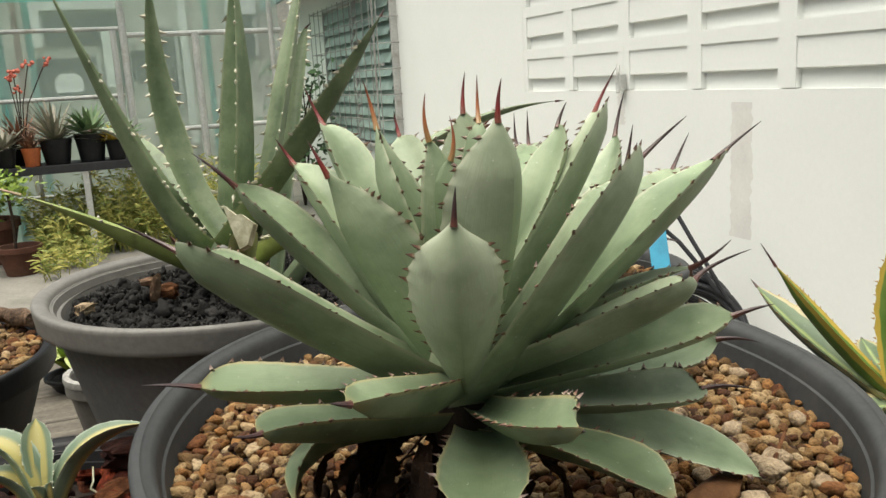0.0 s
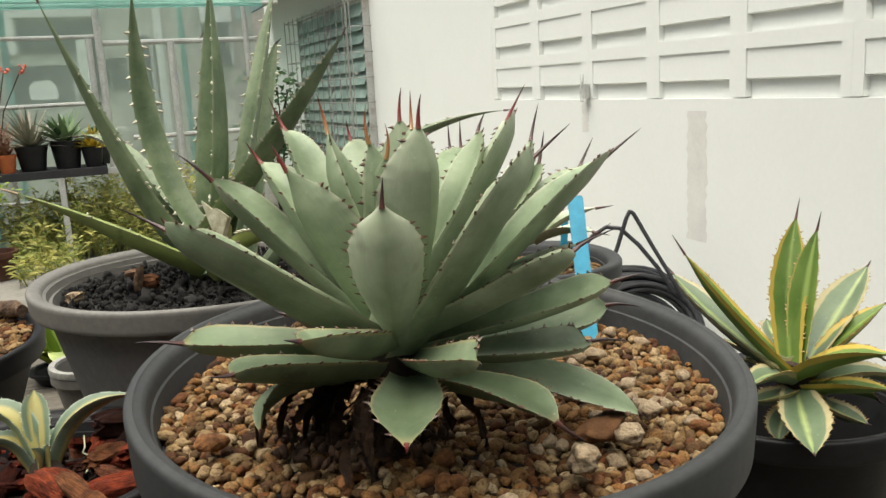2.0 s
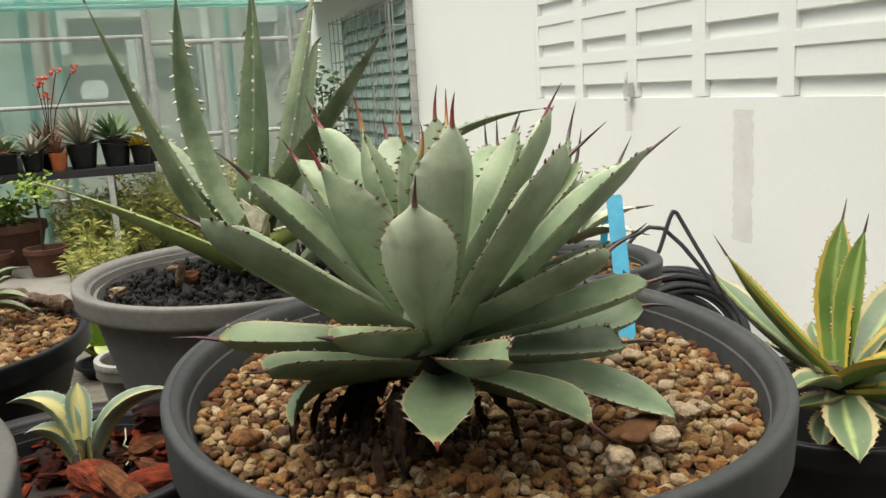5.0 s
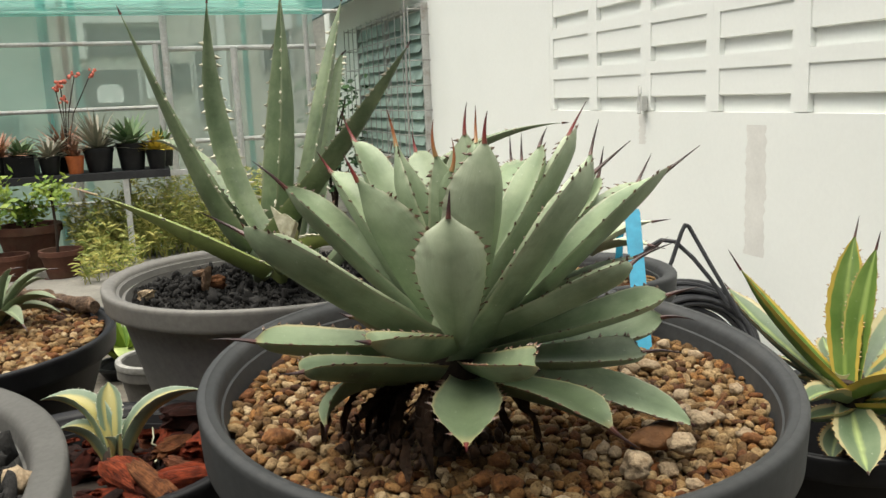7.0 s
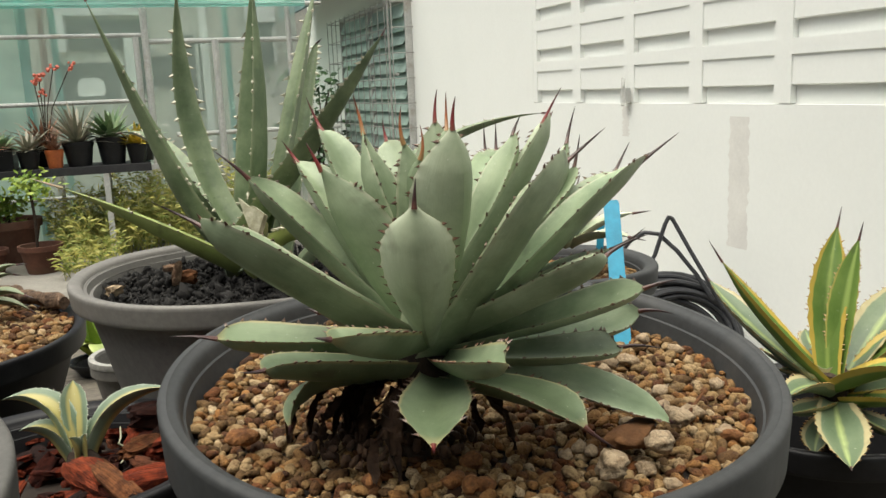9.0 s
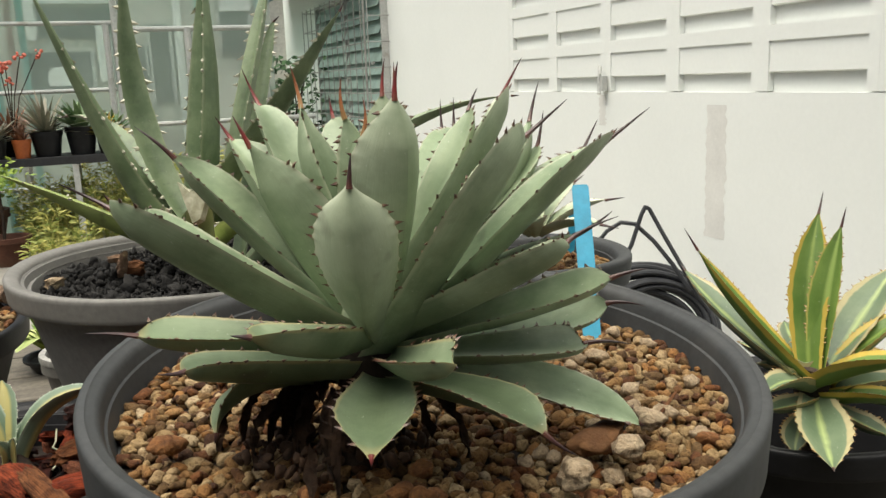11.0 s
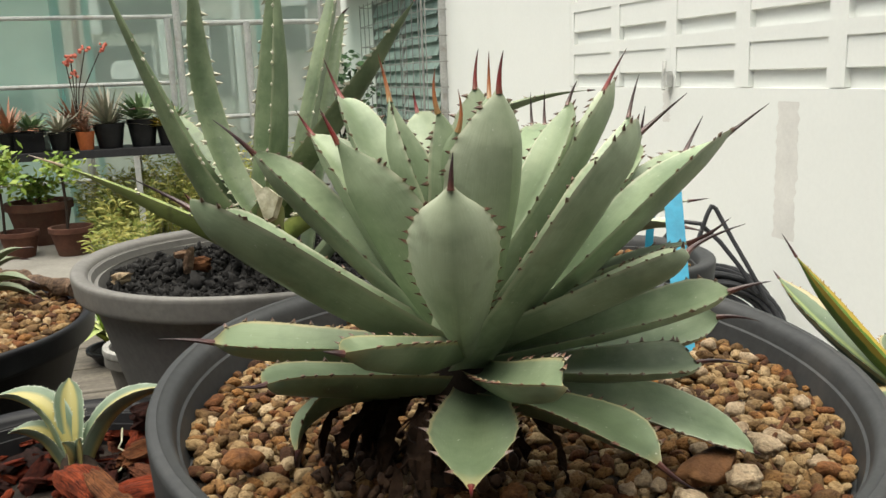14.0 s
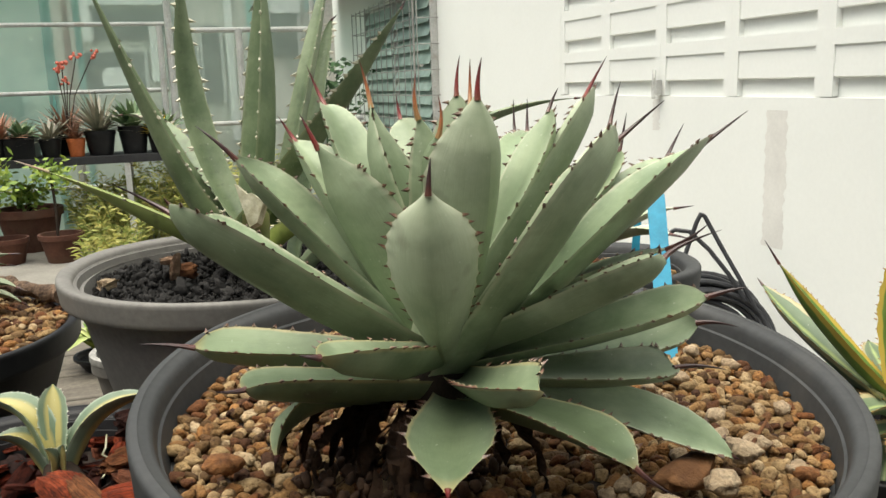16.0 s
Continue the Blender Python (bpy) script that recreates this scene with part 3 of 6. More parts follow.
# ---------------------------------------------------------------- pots
def pot(name, x, y, rim_z, r, mat, label, lip=0.028, lip_h=0.05, taper=0.6, foot=BENCH, category="pot", slope=0.0):
    """A round plastic pot with a thick rolled rim."""
    ob = empty(name, x, y, foot, label, category)
    h = rim_z - foot
    ri = r - lip
    rb = r * taper
    body = [(rb * 0.9, 0.004), (rb, 0.0), (rb + (ri - rb) * 0.04, 0.012), *[(rb + (ri - 0.004 - rb) * k, 0.012 + (h - lip_h - 0.016) * k) for k in (0.06, 0.2, 0.4, 0.6, 0.8, 0.94, 0.98, 1.0)], (ri - 0.004, h - lip_h + 0.01),
            (ri - 0.012, h - lip_h + 0.01), (rb - 0.006, 0.02), (0.0005, 0.02)]
    bm = lathe(body)
    for v in bm.verts:
        v.co.z += slope * v.co.y * v.co.z / h
    part("pot_body", bm, mat, ob)
    w = 0.0025
    rim = [(ri - 0.012, h - lip_h + 0.010), (ri - 0.006, h - lip_h - 0.002), (r - w * 2.6, h - lip_h), (r - w - 0.001, h - lip_h), (r - 0.002, h - lip_h + w), (r - 0.0018, h - lip_h + w * 2.2), (r, h - w * 2.6), (r, h - w * 1.2), (r - w * 0.4, h - w * 0.4),
           (r - w * 1.2, h), (r - w * 2.6, h), (ri + w * 2.2, h - 0.0015), (ri + w * 0.8, h - 0.002), (ri - 0.001, h - 0.005), (ri - 0.002, h - 0.008), (ri - 0.0034, h - lip_h * 0.30), (ri - 0.0036, h - lip_h * 0.33), (ri - 0.0054, h - lip_h * 0.355), (ri - 0.0056, h - lip_h * 0.39),
           (ri - 0.012, h - lip_h), (ri - 0.02, h - lip_h - 0.03)]
    bm = lathe(rim, wobble=0.0012)
    for v in bm.verts:
        v.co.z += slope * v.co.y * v.co.z / h
    part("rim", bm, mat, ob)
    return ob


pot("agave_pot", 0.247, 0.622, 0.882, 0.237, M_POT, "large round charcoal grey plastic pot with a thick rim", 0.0135, 0.045, slope=0.075)
pot("aloe_pot", 0.146, 1.128, 0.88, 0.229, M_POT_WARM, "large round sun-faded grey plastic pot with a wide rim", 0.016, 0.027, 0.56)
pot("gravel_pot", -0.322, 1.27, 0.80, 0.244, M_POT_BLACK, "round black plastic pot filled with tan gravel", 0.013, 0.03)
pot("soil_pot", -0.363, 0.497, 0.90, 0.298, M_POT_PALE, "large round pale grey plastic pot with dark soil", 0.020, 0.05)
pot("bark_pot", -0.083, 0.865, 0.765, 0.150, M_POT_BLACK, "round black plastic pot filled with red bark chips", 0.016, 0.03)
pot("yellow_agave_pot", 0.715, 0.735, 0.728, 0.145, M_POT_BLACK, "black plastic pot holding a yellow-edged agave", 0.014, 0.028)
pot("label_pot", 0.535, 1.02, 0.858, 0.125, M_POT, "small grey plastic pot of gravel behind the big agave", 0.018, 0.035)


# ---------------------------------------------------------------- gravel, soil and bark
def stone_mesh(seed, rough=0.24, fine=2):
    bm = bmesh.new()
    bmesh.ops.create_icosphere(bm, subdivisions=fine, radius=1.0)
    off = Vector((seed * 7.3, seed * 3.1, seed * 1.7))
    planes = [Vector((noise.noise(off + Vector((k, 0.3, 0))), noise.noise(off + Vector((0.7, k, 0))), noise.noise(off + Vector((0, 0.2, k * 1.3))))).normalized() for k in (1.37, 2.71, 3.93, 5.17, 6.61)]
    for v in bm.verts:
        d = v.co.normalized()
        r = 1 + rough * 1.8 * noise.noise(d * 0.9 + off) + rough * 1.3 * noise.noise(d * 2.6 + off) - rough * 0.5 * abs(noise.noise(d * 6.0 + off))
        for q in planes:
            c = d.dot(q)
            if c > 0.5:
                r = min(r, 0.82 / c)
        v.co = d * r
    me = bpy.data.meshes.new("pebble")
    bm.to_mesh(me)
    bm.free()
    me.polygons.foreach_set("use_smooth", [True] * len(me.polygons))
    me.materials.append(M_STONE)
    return me


STONES = [stone_mesh(i) for i in range(12)]
LUMPS = [stone_mesh(i + 40, 0.62, 2) for i in range(8)]


def joined(name, items, mat, parent, label="", kind="stuff"):
    """Many small copies of meshes in one object."""
    verts, faces, base = [], [], 0
    for me, m in items:
        co = np.empty(len(me.vertices) * 3)
        me.vertices.foreach_get("co", co)
        co = co.reshape(-1, 3) @ np.array(m.to_3x3()).T + np.array(m.translation)
        verts.append(co)
        faces.extend([[i + base for i in p.vertices] for p in me.polygons])
        base += len(co)
    me = bpy.data.meshes.new(name)
    me.from_pydata(np.concatenate(verts).tolist(), [], faces)
    me.polygons.foreach_set("use_smooth", [True] * len(me.polygons))
    me.materials.append(mat)
    ob = new(name, me)
    ob.parent = parent
    return tagged(ob, label, kind=kind)


def gravel(name, x, y, z, r, size, single, seed, label, clear=None):
    """A bed of pebbles: a base disc, single pebbles in the open stretch, the rest joined."""
    rnd = random.Random(seed)
    ob = empty(name, x, y, z, label, "gravel")
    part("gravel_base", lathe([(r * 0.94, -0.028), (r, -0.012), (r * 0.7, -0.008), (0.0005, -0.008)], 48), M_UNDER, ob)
    spots = []
    cell = size * 1.55
    k = int(r / cell) + 1
    for i in range(-k, k + 1):
        for j in range(-k, k + 1):
            for layer in range(2):
                px = (i + 0.5 * (j % 2) + rnd.uniform(-0.34, 0.34) + 0.5 * layer) * cell
                py = (j * 0.88 + rnd.uniform(-0.34, 0.34) + 0.5 * layer) * cell
                if math.hypot(px, py) < r - size * 0.4:
                    spots.append((px, py, -0.008 + layer * size * 0.55 + rnd.uniform(-0.002, 0.002), layer))
    rest, count = [], 0
    spots.sort(key=lambda s: (s[3] == 0, s[1]))
    for px, py, pz, layer in spots:
        s = size * rnd.choice((0.62, 0.75, 0.85, 0.95, 1.05, 1.3)) * 0.78
        m = Matrix.Translation((px, py, pz)) @ Euler([rnd.uniform(-0.5, 0.5), rnd.uniform(-0.5, 0.5), rnd.uniform(0, 6.28)]).to_matrix().to_4x4() @ Matrix.Diagonal((s * rnd.uniform(1.05, 1.75), s * rnd.uniform(0.75, 1.05), s * rnd.uniform(0.65, 0.95), 1))
        me = rnd.choice(STONES)
        if layer and count < single:
            share("pebble", me, ob, m)
            count += 1
        else:
            rest.append((me, m))
    if rest:
        joined("pebble_bed", rest, M_STONE, ob)
    return ob


g = gravel("agave_gravel", 0.247, 0.622, 0.858, 0.2150, 0.0059, 245, 11, "tan and brown pumice gravel around the agave")
g.rotation_euler.x = 0.075
rnd = random.Random(15)
for mat, count, a0, a1, d0, d1 in ((M_STONE_WHITE, 24, -0.9, 0.75, 0.09, 0.205), (M_STONE_ORANGE, 12, 3.3, 5.6, 0.10, 0.20), (M_STONE_WHITE, 7, 3.6, 5.4, 0.10, 0.20)):
    meshes = []
    for me in STONES[:6]:
        me = me.copy()
        me.materials.clear()
        me.materials.append(mat)
        meshes.append(me)
    for k in range(count):
        a, d, q = rnd.uniform(a0, a1), rnd.uniform(d0, d1), rnd.uniform(0.0046, 0.0072)
        share("pebble", meshes[k % 6], g, Matrix.Translation((d * math.cos(a), d * math.sin(a), 0.0005)) @ Euler([rnd.uniform(-0.5, 0.5), rnd.uniform(-0.5, 0.5), rnd.uniform(0, 6.28)]).to_matrix().to_4x4() @ Matrix.Diagonal((q * rnd.uniform(1.1, 1.5), q, q * 0.85, 1)))
gravel("pot_gravel", -0.322, 1.27, 0.794, 0.228, 0.0078, 60, 12, "tan pumice gravel in a black pot")
gravel("label_pot_gravel", 0.535, 1.02, 0.842, 0.10, 0.0085, 20, 13, "tan gravel in a small pot")


log = empty("weathered_log", -0.165, 1.405, 0.813, "short weathered brown log lying on the pot's gravel", "log")
bm = tube(bmesh.new(), [Vector((-0.062, 0.068, 0.0)).lerp(Vector((0.056, -0.062, -0.004)), k / 22) for k in range(23)], 0.014, 20, [0.8 + 0.3 * noise.noise(Vector((k * 0.35, 1, 2))) for k in range(23)])
for v in bm.verts:
    v.co += Vector((0.3, 0.3, 1)) * 0.007 * noise.noise(v.co * 60)
part("log_body", bm, M_LOG, log)


def big_stone(name, x, y, z, size, turn, mat, label, seed):
    me = stone_mesh(seed, 0.3, 3)
    me.materials.clear()
    me.materials.append(mat)
    ob = new(name, me)
    ob.matrix_basis = Matrix.Translation((x, y, z)) @ Euler((0, 0, radians(turn))).to_matrix().to_4x4() @ Matrix.Diagonal((*size, 1))
    return tagged(ob, label, "stone")


def soil(name, x, y, z, r, seed, label, lump=0.0031, mat=None, count=8200):
    rnd = random.Random(seed)
    ob = empty(name, x, y, z, label, "soil")
    part("soil_base", lathe([(r * 0.93, -0.028), (r, -0.01), (r * 0.6, -0.004), (0.0005, -0.004)], 48), mat or M_SOIL, ob)
    items = []
    for _ in range(count):
        a, d = rnd.uniform(0, 6.283), r * math.sqrt(rnd.random()) * 0.97
        s = lump * min(3.4, math.exp(rnd.gauss(-0.75, 0.75)))
        px, py = d * math.cos(a), d * math.sin(a)
        bed = 0.009 * noise.noise(Vector((px * 16 + seed, py * 16, 0.5)))
        m = Matrix.Translation((px, py, bed + rnd.uniform(-0.010, 0.003) + s * 0.25)) @ Euler([rnd.uniform(0, 6) for _ in range(3)]).to_matrix().to_4x4() @ Matrix.Diagonal((s, s * rnd.uniform(0.6, 1), s * rnd.uniform(0.5, 0.9), 1))
        items.append((rnd.choice(LUMPS), m))
    joined("soil_bed", items, mat or M_SOIL, ob)
    return ob


soil("aloe_soil", 0.146, 1.128, 0.858, 0.200, 21, "lumpy black charred soil")
soil("dark_soil", -0.363, 0.497, 0.886, 0.272, 22, "dark soil with a few pale stones", 0.0055)
soil("yellow_agave_soil", 0.715, 0.735, 0.610, 0.112, 23, "dark soil in a black pot", 0.006, count=1500)


# ---------------------------------------------------------------- leaves
def leaf_mesh(name, b, m, t, width, table, thick, cup, mat, parent, side=None, label="", rows=40, cols=12, waves=0, wave=0.05, roll=0.0, knobs=None):
    """A fleshy leaf on the curve b-m-t. table: width along it; cup: how far the margins rise; roll: its turn about its own length;
    knobs: the places on either margin that swell under a tooth."""
    b, m, t = Vector(b), Vector(m), Vector(t)
    out = Vector((t.x - b.x, t.y - b.y, 0))
    if out.length < 1e-4:
        out = Vector((1, 0, 0))
    out.normalize()
    side = Vector(side).normalized() if side else Vector((0, 0, 1)).cross(out)
    bm = bmesh.new()
    uvl = bm.loops.layers.uv.new("UVMap")
    grid, uvs, frames = [], [], []
    for i in range(rows + 1):
        s = i / rows
        s = 1 - (1 - s) ** 1.15
        p, d = bez(b, m, t, s), bez_dir(b, m, t, s)
        sd = (side - d * side.dot(d)).normalized()
        nrm = d.cross(sd)
        if roll:
            q = Matrix.Rotation(roll, 3, d)
            sd, nrm = q @ sd, q @ nrm
        prof = max(0.02, lerp_table(table, s))
        w = width * 0.5 * prof
        rip = wave * math.sin(s * waves * 2 * math.pi) * min(1, s * 3) if waves else 0.0
        swell = [0.0, 0.0]
        for k in (0, 1):
            for c in (knobs[k] if knobs else ()):
                swell[k] = max(swell[k], math.exp(-((s - c) / 0.016) ** 2))
        th = thick * (1 - 0.72 * s ** 1.4) * min(1.0, prof * 1.2)
        top, low = [], []
        for j in range(cols + 1):
            u = math.sin((-1 + 2 * j / cols) * math.pi / 2)
            rise = cup * w * abs(u) ** 1.7
            edge = max(0.0, (abs(u) - 0.86) / 0.14)
            x = u * w * (1 + (rip + 0.05 * swell[u > 0] - 0.02 * bool(knobs)) * edge)
            top.append(p + sd * x + nrm * (rise + th * 0.05 * (1 - u * u)))
            low.append(p + sd * x + nrm * (rise - th * (1 - abs(u) ** 1.8)))
        grid.append([bm.verts.new(q) for q in top] + [bm.verts.new(q) for q in reversed(low[1:-1])])
        across = [0.5 + 0.5 * math.sin((-1 + 2 * j / cols) * math.pi / 2) for j in range(cols + 1)]
        uvs.append([(u, s) for u in across] + [(u, s) for u in reversed(across[1:-1])])
        frames.append((p, d, sd, nrm, w, cup * w))
    n = len(grid[0])
    for i in range(rows):
        for k in range(n):
            k2 = (k + 1) % n
            f = bm.faces.new((grid[i][k], grid[i][k2], grid[i + 1][k2], grid[i + 1][k]))
            for lp, uv in zip(f.loops, (uvs[i][k], uvs[i][k2], uvs[i + 1][k2], uvs[i + 1][k])):
                lp[uvl].uv = uv
    bm.faces.new(grid[-1])
    bm.faces.new(list(reversed(grid[0])))
    bmesh.ops.recalc_face_normals(bm, faces=bm.faces)
    return part(name, bm, mat, parent, label), frames


def spine_mesh(parent, start, direction, length, radius, mat, bend=None, label=""):
    """A curved needle with V running to its point."""
    bm = bmesh.new()
    uvl = bm.loops.layers.uv.new("UVMap")
    d = direction.normalized()
    side = d.orthogonal().normalized()
    up = d.cross(side)
    bend = bend if bend is not None else Vector((0, 0, 0))
    rings, n, k = [], 7, 7
    for i in range(n + 1):
        s = i / n
        c = start + d * (length * s) + bend * (s * s * length) - d * 0.002
        r = radius * (1 - s) ** 0.8 * (1.0 if s > 0.05 else 1.1) + 0.00012
        rings.append([bm.verts.new(c + (side * math.cos(2 * math.pi * q / k) + up * math.sin(2 * math.pi * q / k)) * r) for q in range(k)])
    for i in range(n):
        for q in range(k):
            f = bm.faces.new((rings[i][q], rings[i][(q + 1) % k], rings[i + 1][(q + 1) % k], rings[i + 1][q]))
            for lp, v in zip(f.loops, (i / n, i / n, (i + 1) / n, (i + 1) / n)):
                lp[uvl].uv = (0.5, v)
    return part("terminal_spine", bm, mat, parent, label)


def tooth_places(count, rnd, start=0.18, stop=0.94):
    """Where the teeth stand along the two margins."""
    return [[start + (stop - start) * (c + rnd.uniform(0.1, 0.9)) / count for c in range(count)] for _ in (0, 1)]


def teeth_mesh(parent, frames, places, size, mat, rnd, hook=0.2, label=""):
    """Small hooked teeth along both margins."""
    bm = bmesh.new()
    uvl = bm.loops.layers.uv.new("UVMap")
    n = len(frames) - 1
    for sgn, row in zip((-1, 1), places):
        for s in row:
            i = min(n - 1, int((1 - (1 - s) ** (1 / 1.15)) * n))
            p, d, sd, nrm, w, r = frames[i]
            h = size * rnd.uniform(0.55, 1.25)
            root = p + sd * (sgn * (w - h * 0.05)) + nrm * r
            tip = root + sd * (sgn * h) + d * h * (hook + rnd.uniform(-0.4, 0.3)) + nrm * h * 0.35
            a = d * h * 0.36
            q = nrm * h * 0.25
            vs = [bm.verts.new(root - a), bm.verts.new(root + q), bm.verts.new(root + a), bm.verts.new(root - q)]
            tv = bm.verts.new(tip)
            for e in range(4):
                f = bm.faces.new((vs[e], vs[(e + 1) % 4], tv))
                for lp, v in zip(f.loops, (0, 0, 1)):
                    lp[uvl].uv = (0.5, v)
    return tagged(part("marginal_teeth", bm, mat, parent, label, smooth=False), kind="stuff")


# ---------------------------------------------------------------- the big agave
AX, AY, AZ = 0.185, 0.548, 0.925
agave = empty("agave_plant", AX, AY, AZ, "blue-green rosette agave with dark red spines growing in gravel", "agave")
AGAVE_W = [(0, 0.66), (0.2, 0.72), (0.38, 0.86), (0.52, 0.97), (0.63, 1.0), (0.72, 0.93), (0.81, 0.72), (0.89, 0.45), (0.95, 0.22), (1, 0.08)]
ROUND_W = [(0, 0.50), (0.2, 0.64), (0.38, 0.84), (0.52, 0.96), (0.64, 1.0), (0.74, 0.96), (0.83, 0.80), (0.90, 0.56), (0.955, 0.26), (1, 0.07)]
TAPER_W = [(0, 0.72), (0.2, 0.80), (0.36, 0.92), (0.48, 1.0), (0.6, 0.97), (0.7, 0.85), (0.8, 0.63), (0.89, 0.37), (0.95, 0.20), (1, 0.08)]
bm = bmesh.new()
tube(bm, [(-0.012, 0.0, -0.09), (-0.010, 0.0, -0.07), (-0.006, 0.0, -0.05), (-0.002, 0, -0.032), (0, 0, -0.015)], 0.011, 18, [1.5, 1.0, 1.1, 1.3, 1.0])
part("stem", bm, M_STEM, agave, "short dry brown stem")
# added filler, dark so the gap between leaf bases reads as shade
part("leaf_base_shade_core", lathe([(0.0005, -0.036), (0.014, -0.034), (0.020, -0.024), (0.020, -0.008), (0.014, 0.008), (0.009, 0.024), (0.0005, 0.034)], 24), M_STEM, agave, "dark filler core painting shade between leaf bases")
LEAF_SEED = random.Random(4)


def agave_leaf(b, m, t, width, spine, colour="dark", teeth=10, cup=0.5, thick=0.017, size=0.0038, roll=0.0, table=AGAVE_W, skin=None):
    mat = {"dark": M_SPINE_DARK, "red": M_SPINE_RED, "orange": M_SPINE_ORANGE}[colour]
    places = tooth_places(teeth, LEAF_SEED, 0.2, 0.93)
    ob, fr = leaf_mesh("leaf", b, m, t, width, table, thick, cup, skin or M_AGAVE, agave, rows=64, cols=12, roll=roll, knobs=places)
    teeth_mesh(ob, fr, places, size, M_TEETH, LEAF_SEED)
    needle = Vector(spine)
    along = fr[-1][1] * needle.length
    spine_mesh(ob, fr[-1][0], (along + needle) * 0.5, needle.length, 0.0016, mat, (needle - along) / needle.length * 0.5, colour + " pointed spine")
    return ob


agave_leaf((-0.001, -0.019, 0.009), (-0.019, -0.060, 0.0518), (-0.026, -0.078, 0.105), 0.045, (0.002, 0.001, 0.017), "dark", cup=0.58, roll=0.07, thick=0.0130, table=ROUND_W, skin=M_AGAVE_YOUNG)
agave_leaf((0.001, -0.010, 0.016), (0.0075, -0.046, 0.0975), (0.007, -0.055, 0.146), 0.0465, (0.003, 0.001, 0.020), "red", cup=0.53, roll=0.15, thick=0.0170, table=TAPER_W, skin=M_AGAVE_YOUNG)
agave_leaf((0.006, -0.007, -0.004), (0.047, -0.071, 0.090), (0.081, -0.057, 0.121), 0.049, (0.022, -0.005, 0.018), "dark", cup=0.49, roll=0.10, thick=0.0108, table=TAPER_W)
agave_leaf((0.022, -0.003, 0.000), (0.104, -0.035, 0.081), (0.162, -0.011, 0.111), 0.065, (0.027, -0.005, 0.019), "dark", cup=0.36, roll=-0.22, thick=0.0067, table=TAPER_W)
agave_leaf((0.001, 0.000, 0.014), (-0.039, 0.000, 0.077), (-0.062, 0.001, 0.122), 0.052, (-0.008, 0.005, 0.019), "red", cup=0.65, roll=0.11, thick=0.0145, table=TAPER_W)
agave_leaf((-0.003, 0.019, 0.005), (-0.030, 0.066, 0.109), (-0.038, 0.104, 0.141), 0.032, (-0.008, 0.008, 0.024), "red", cup=0.41, roll=0.15, thick=0.0129, table=TAPER_W)
agave_leaf((0.013, 0.014, 0.023), (-0.017, 0.020, 0.091), (-0.022, 0.045, 0.141), 0.050, (-0.004, 0.007, 0.027), "orange", cup=0.44, roll=0.20, thick=0.0126, table=TAPER_W)
agave_leaf((-0.007, 0.016, 0.012), (-0.070, 0.063, 0.079), (-0.099, 0.076, 0.113), 0.041, (-0.021, 0.011, 0.020), "dark", cup=0.53, roll=0.00, thick=0.0096, table=TAPER_W)
agave_leaf((-0.008, 0.001, 0.003), (-0.105, -0.016, 0.070), (-0.136, -0.002, 0.092), 0.048, (-0.026, 0.010, 0.015), "dark", cup=0.54, roll=-0.01, thick=0.0126, table=TAPER_W)
agave_leaf((-0.001, 0.015, 0.002), (-0.042, 0.052, 0.083), (-0.058, 0.106, 0.119), 0.037, (-0.009, 0.007, 0.016), "red", cup=0.80, roll=-0.04, thick=0.0132, table=TAPER_W)
agave_leaf((-0.005, 0.005, 0.002), (-0.087, 0.036, 0.001), (-0.133, 0.045, 0.009), 0.041, (-0.029, 0.010, 0.003), "dark", cup=0.46, roll=-0.07, thick=0.0103, table=ROUND_W, skin=M_AGAVE_OLD_SHADE, teeth=9, size=0.0040)
agave_leaf((0.006, -0.010, 0.008), (-0.042, -0.057, 0.023), (-0.085, -0.103, 0.042), 0.030, (-0.008, 0.000, 0.002), "dark", cup=0.43, roll=-0.02, thick=0.0157, table=ROUND_W, skin=M_AGAVE_OLD_SHADE, teeth=9, size=0.0040)
agave_leaf((0.012, -0.006, -0.016), (-0.076, -0.019, 0.001), (-0.111, -0.027, 0.005), 0.033, (-0.014, 0.003, 0.000), "dark", cup=0.36, roll=0.06, thick=0.0143, table=ROUND_W, skin=M_AGAVE_OLD_SHADE, teeth=9, size=0.0040)
agave_leaf((-0.009, -0.002, -0.016), (-0.071, 0.011, -0.019), (-0.096, -0.019, -0.038), 0.042, (-0.002, -0.001, -0.005), "dark", cup=0.15, roll=0.44, thick=0.0115, table=TAPER_W, skin=M_AGAVE_OLD_SHADE, teeth=9, size=0.0040)
agave_leaf((0.008, -0.014, -0.021), (-0.015, -0.070, -0.018), (-0.032, -0.112, -0.025), 0.043, (-0.001, -0.003, -0.004), "red", cup=0.44, roll=0.02, thick=0.0130, table=AGAVE_W, skin=M_AGAVE_OLD_SHADE, teeth=9, size=0.0040)
agave_leaf((0.007, -0.008, -0.011), (0.002, -0.090, 0.009), (0.012, -0.118, 0.017), 0.032, (0.001, -0.003, 0.000), "dark", cup=0.64, roll=0.22, thick=0.0100, table=ROUND_W, skin=M_AGAVE_OLD_SHADE, teeth=9, size=0.0040)
agave_leaf((0.003, -0.002, -0.010), (0.085, -0.047, -0.006), (0.117, -0.061, -0.003), 0.039, (0.026, -0.009, -0.002), "dark", cup=0.30, roll=0.14, thick=0.0104, table=ROUND_W, skin=M_AGAVE, teeth=9, size=0.0040)
